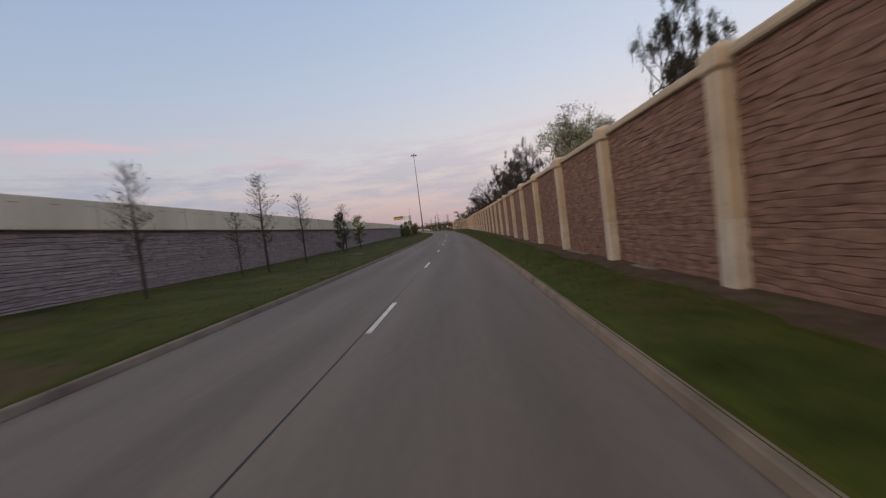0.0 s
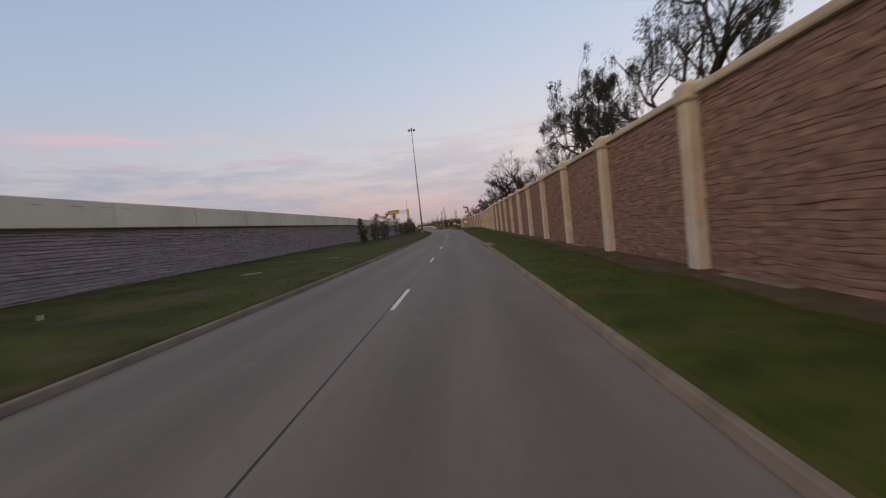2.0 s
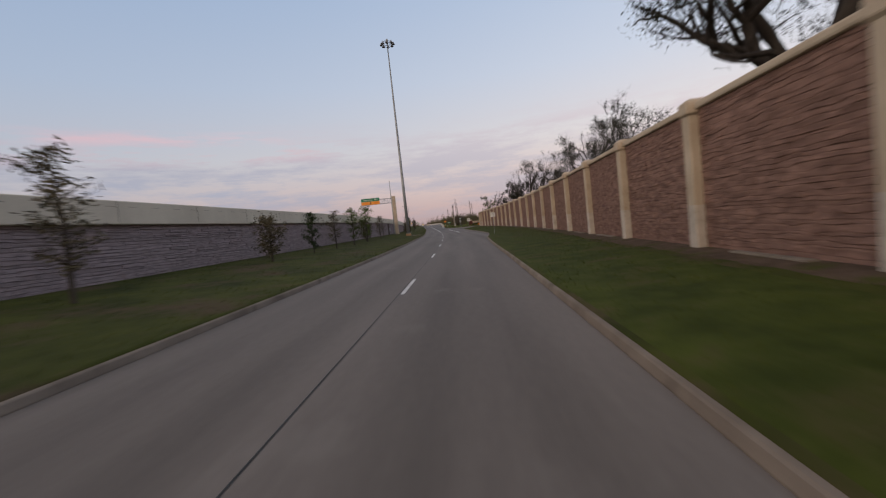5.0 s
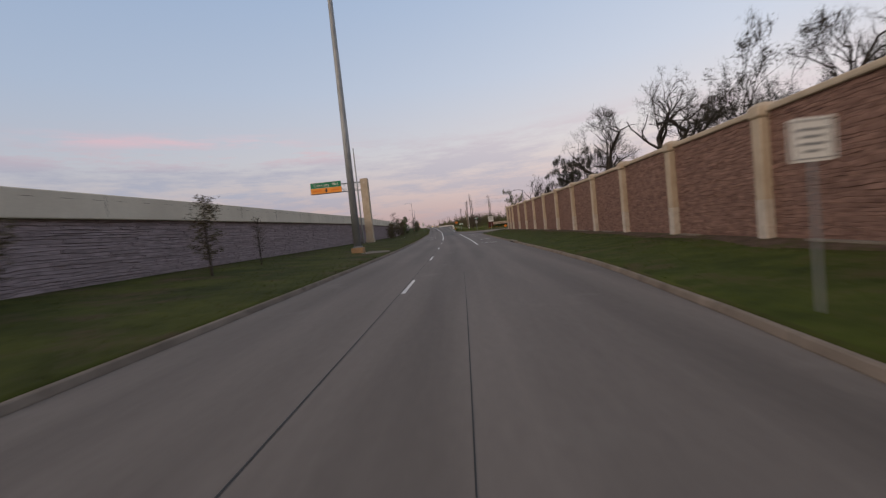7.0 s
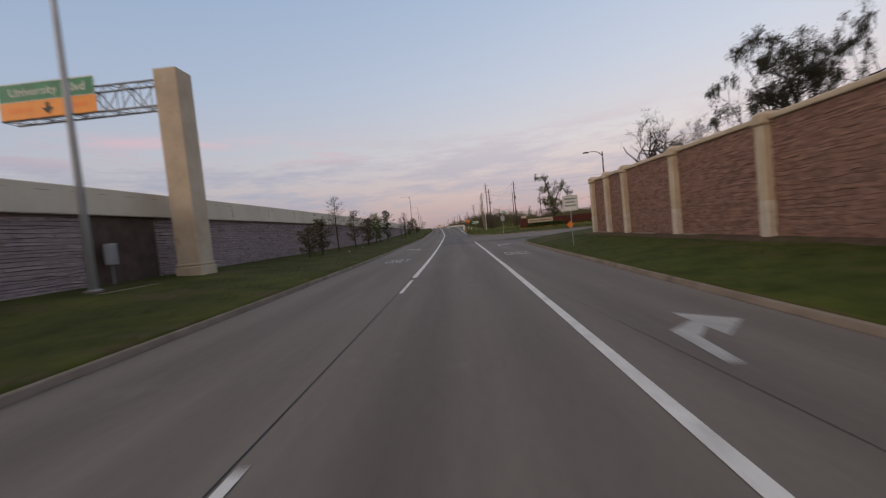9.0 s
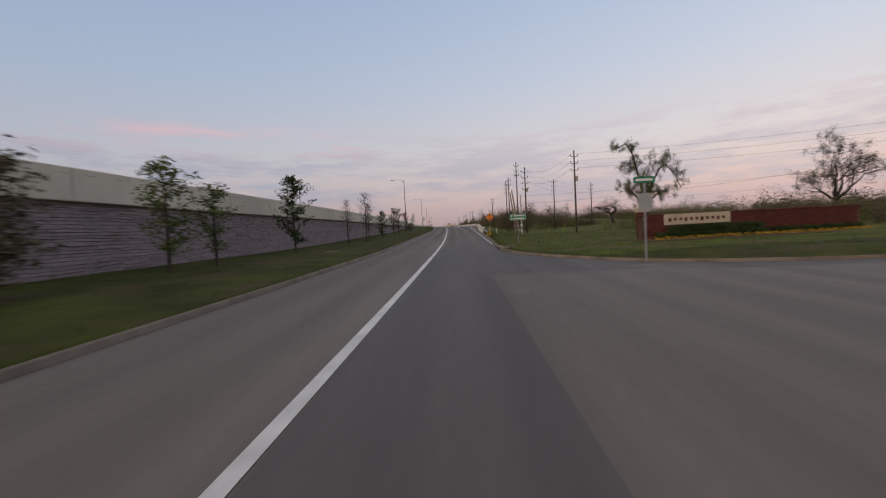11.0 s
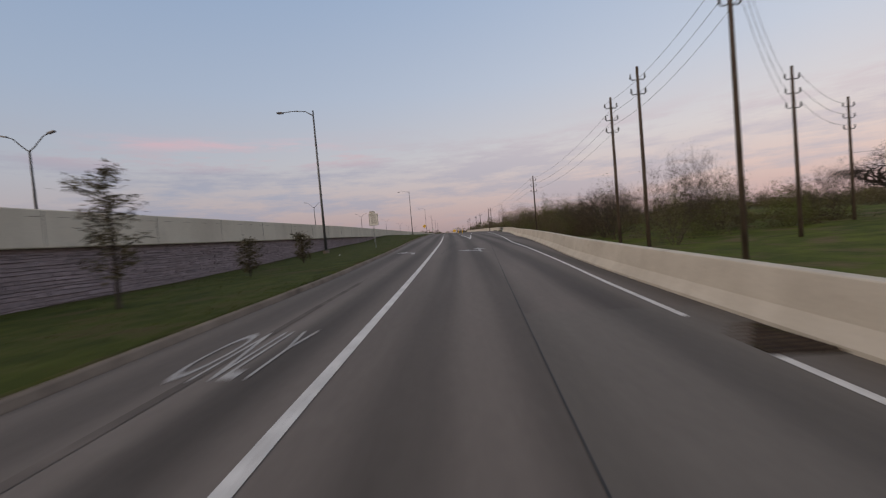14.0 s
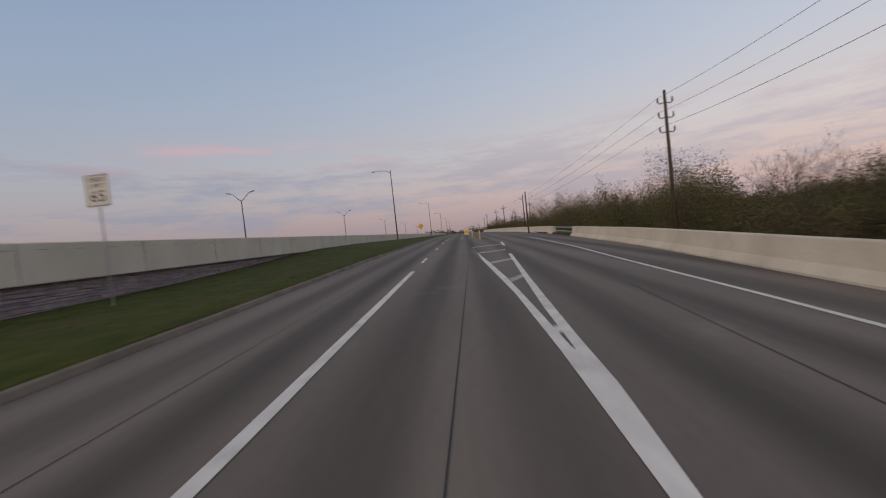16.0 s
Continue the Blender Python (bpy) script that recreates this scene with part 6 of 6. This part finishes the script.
def brushwood(name, clumps, per, size, material, label, long=2.4, upright=0.0):
    """Uneven clumps of leaf and twig; a clump is x, y, z of its foot, its reach and its height."""
    c = np.array(clumps)
    n = len(c)
    u = np.random.normal(size=(n, per, 3))
    u /= np.linalg.norm(u, axis=2)[:, :, None]
    u *= np.random.uniform(0.25, 1.0, size=(n, per, 1)) ** 0.5
    # each clump is a heap of smaller rounded bushes
    heap = 9
    q = np.random.normal(size=(n, heap, 3))
    q /= np.linalg.norm(q, axis=2)[:, :, None]
    q *= np.random.uniform(0.3, 1.0, size=(n, heap, 1))
    q[:, :, 2] = np.abs(q[:, :, 2])
    wide = np.random.uniform(0.34, 0.52, size=(n, heap, 1))
    pick = np.random.randint(0, heap, size=(n, per))
    rows = np.arange(n)[:, None]
    u = q[rows, pick] * np.array([0.75, 0.75, 0.72]) + u * wide[rows, pick] * np.array([1.0, 1.0, 0.62])
    p = c[:, None, :3] + u * np.stack([c[:, 3], c[:, 3], c[:, 4]], 1)[:, None, :]
    p[:, :, 2] = np.maximum(p[:, :, 2], c[:, None, 2])
    me = leaves(name, p.reshape(-1, 3), size, material, long, upright)
    return tagged(part(name, me, material), label, "brush", kind="stuff")


def clump_rows(count, s0, s1, d0, d1, low, high, reach, seed, base=None):
    rnd = random.Random(seed)
    out = []
    for _ in range(count):
        s, d = rnd.uniform(s0, s1), rnd.uniform(d0, d1)
        z = ground_z(s, d) if base is None else base
        h = rnd.uniform(low, high) * (0.85 + 0.9 * noise.noise((s * 0.06, d * 0.06, 7)))
        p = on(s, d, z - 0.2)
        out.append((p.x, p.y, p.z, reach * rnd.uniform(0.6, 1.3), h))
    return out


near_brush = clump_rows(170, 376, 480, 18, 44, 5.2, 8.4, 2.6, 21) + clump_rows(64, 398, 440, 16.5, 26, 8.8, 10.8, 2.4, 33) + clump_rows(44, 438, 500, 15.5, 28, 7.4, 9.8, 3.0, 34)
brushwood("roadside_thicket", near_brush, 460, 0.013, M_BRUSH, "dense brown and green roadside thicket", 12, 0.35)
brushwood("thicket_leaves", near_brush, 1750, 0.048, M_BRUSH, "dull leaves within the roadside thicket", 1.6)


def fan_tree(seed, height):
    """A bare many-stemmed tree whose fine twigs fan out upwards."""
    rnd = random.Random(seed)
    me, tips = Mesh(), []
    for k in range(9):
        a = rnd.uniform(0, 2 * math.pi)
        w = Vector((math.cos(a) * 0.5, math.sin(a) * 0.5, 1)).normalized()
        branch(me, tips, Vector((math.cos(a) * 0.15, math.sin(a) * 0.15, -0.2)), w, height * 0.34, 0.030, 4, rnd, 0.10, 3, 0.006)
    k = height / max(p.z for p, w in tips)
    me.v = [(x * k, y * k, z * k) for x, y, z in me.v]
    pts = [p * k + Vector((rnd.gauss(0, 0.1), rnd.gauss(0, 0.1), rnd.gauss(0, 0.1))) for p, w in tips]
    return me.mesh("stem"), twigs("twigwork", pts, [(0, 0, 1.2)] * len(pts), 3, 0.42, 0.005, M_TWIG)


FANS = [(7.0, *fan_tree(60 + k, 7.0)) for k in range(2)]
for me in FANS:
    me[1].materials.append(M_TWIG)
for i, (s, d, top, wide) in enumerate(((371.5, 18.0, 8.8, 0.8), (386.5, 19.0, 8.0, 0.9), (391, 19.5, 7.8, 1.0), (396, 21, 7.8, 1.0), (401, 19, 6.8, 1.0), (411, 22, 7.9, 0.8), (423, 21, 8.2, 0.7),
                                     (437, 19, 7.8, 0.7), (384, 30, 7.6, 1.1), (379, 38, 7.4, 1.1))):
    h, st, tw = FANS[i % 2]
    z = ground_z(s, d)
    k = (top - z) / h
    t = thing("bare_shrub", stand(s, d, z, i * 67), "tall bare shrub with fine upright brown twigs", "shrub", "bare shrubs in the thicket")
    t.scale = (k * wide, k * wide, k)
    part("stem", st, M_TWIG, t)
    part("twigwork", tw, M_TWIG, t)

low = clump_rows(40, 60, 158, 12.8, 21, 4.6, 7.6, 2.0, 41, 0.4) + clump_rows(26, 205, 262, 19.5, 30, 4.4, 7.0, 2.0, 42, 0.4)
brushwood("understory", low, 1300, 0.07, M_OAKLEAF, "dark shrubs under the oaks behind the wall", 1.6)
brushwood("understory_twigs", low, 160, 0.014, M_BRUSH, "bare twigs of the shrubs under the oaks", 12, 0.4)
far_brush = clump_rows(170, 470, 760, 15, 60, 6.0, 10.5, 3.8, 23)
brushwood("far_thicket", far_brush, 260, 0.03, M_BRUSH, "brown wood edge along the distant road", 8, 0.3)
brushwood("far_thicket_leaves", far_brush, 700, 0.12, M_BRUSH, "dull leaves of the distant wood edge", 1.6)
back = clump_rows(230, 262, 480, 58, 84, 4.4, 6.6, 3.6, 24)
brushwood("back_wood", back, 500, 0.018, M_BRUSH, "brown winter woods beyond the grass bank", 8, 0.35)
brushwood("back_wood_leaves", back, 1050, 0.07, M_BRUSH, "dull leaves of the woods beyond the bank", 1.6)
scrub = clump_rows(110, 294, 330, 24, 70, 1.8, 4.0, 1.8, 25) + clump_rows(70, 298, 328, 27, 36, 2.8, 4.4, 2.0, 29)
brushwood("back_scrub", scrub, 320, 0.012, M_BRUSH, "scrub behind the brick entrance wall", 9, 0.4)
brushwood("scrub_leaves", scrub, 1100, 0.042, M_BRUSH, "dull leaves of the scrub", 1.6)
brushwood("horizon_wood", clump_rows(170, 760, 1500, -160, 320, 7, 12, 9.0, 26, 3.0), 160, 0.5, M_BRUSH, "far woods along the horizon")
brushwood("horizon_wood", clump_rows(120, 300, 1200, 95, 330, 5, 9, 8.0, 27), 160, 0.4, M_BRUSH, "far woods along the horizon")

# ---------------------------------------------------------------- grass


def grass(name, count, s0, s1, spot, tall, seed, material=M_BLADE):
    rng = np.random.default_rng(seed)
    v = np.empty((count, 3, 3))
    ss = rng.uniform(s0, s1, count)
    uu = rng.random(count)
    for i in range(count):
        s = ss[i]
        d = spot(s, uu[i])
        p = on(s, d, ground_z(s, d) - 0.01)
        a = rng.uniform(0, 6.283)
        w, h = 0.012, tall * rng.uniform(0.5, 1.4)
        ca, sa = math.cos(a), math.sin(a)
        l = rng.normal(0, 0.5, 2) * h
        v[i] = ((p.x - ca * w, p.y - sa * w, p.z), (p.x + ca * w, p.y + sa * w, p.z), (p.x + l[0], p.y + l[1], p.z + h))
    me = bpy.data.meshes.new(name)
    me.vertices.add(3 * count)
    me.vertices.foreach_set("co", v.ravel())
    me.loops.add(3 * count)
    me.loops.foreach_set("vertex_index", np.arange(3 * count, dtype=np.int32))
    me.polygons.add(count)
    me.polygons.foreach_set("loop_start", np.arange(0, 3 * count, 3, dtype=np.int32))
    me.update()
    me.materials.append(material)
    return tagged(part(name, me, material), "short mown grass blades on the verge", "grass", kind="stuff")


grass("verge_grass", 60000, 0, 430, lambda s, u: left_kerb(s) - 0.2 - (15.9 + left_kerb(s) - 0.2) * u ** 1.7, 0.085, 1)
grass("verge_grass", 30000, 0, 248, lambda s, u: right_kerb(s) + 0.2 + (fence_line(s) - 1.1 - right_kerb(s)) * u, 0.085, 2, M_LAWNBLADE)
grass("verge_grass", 24000, 281, 335, lambda s, u: right_kerb(s) + 0.3 + 20 * u ** 1.6, 0.10, 3, M_LAWNBLADE)
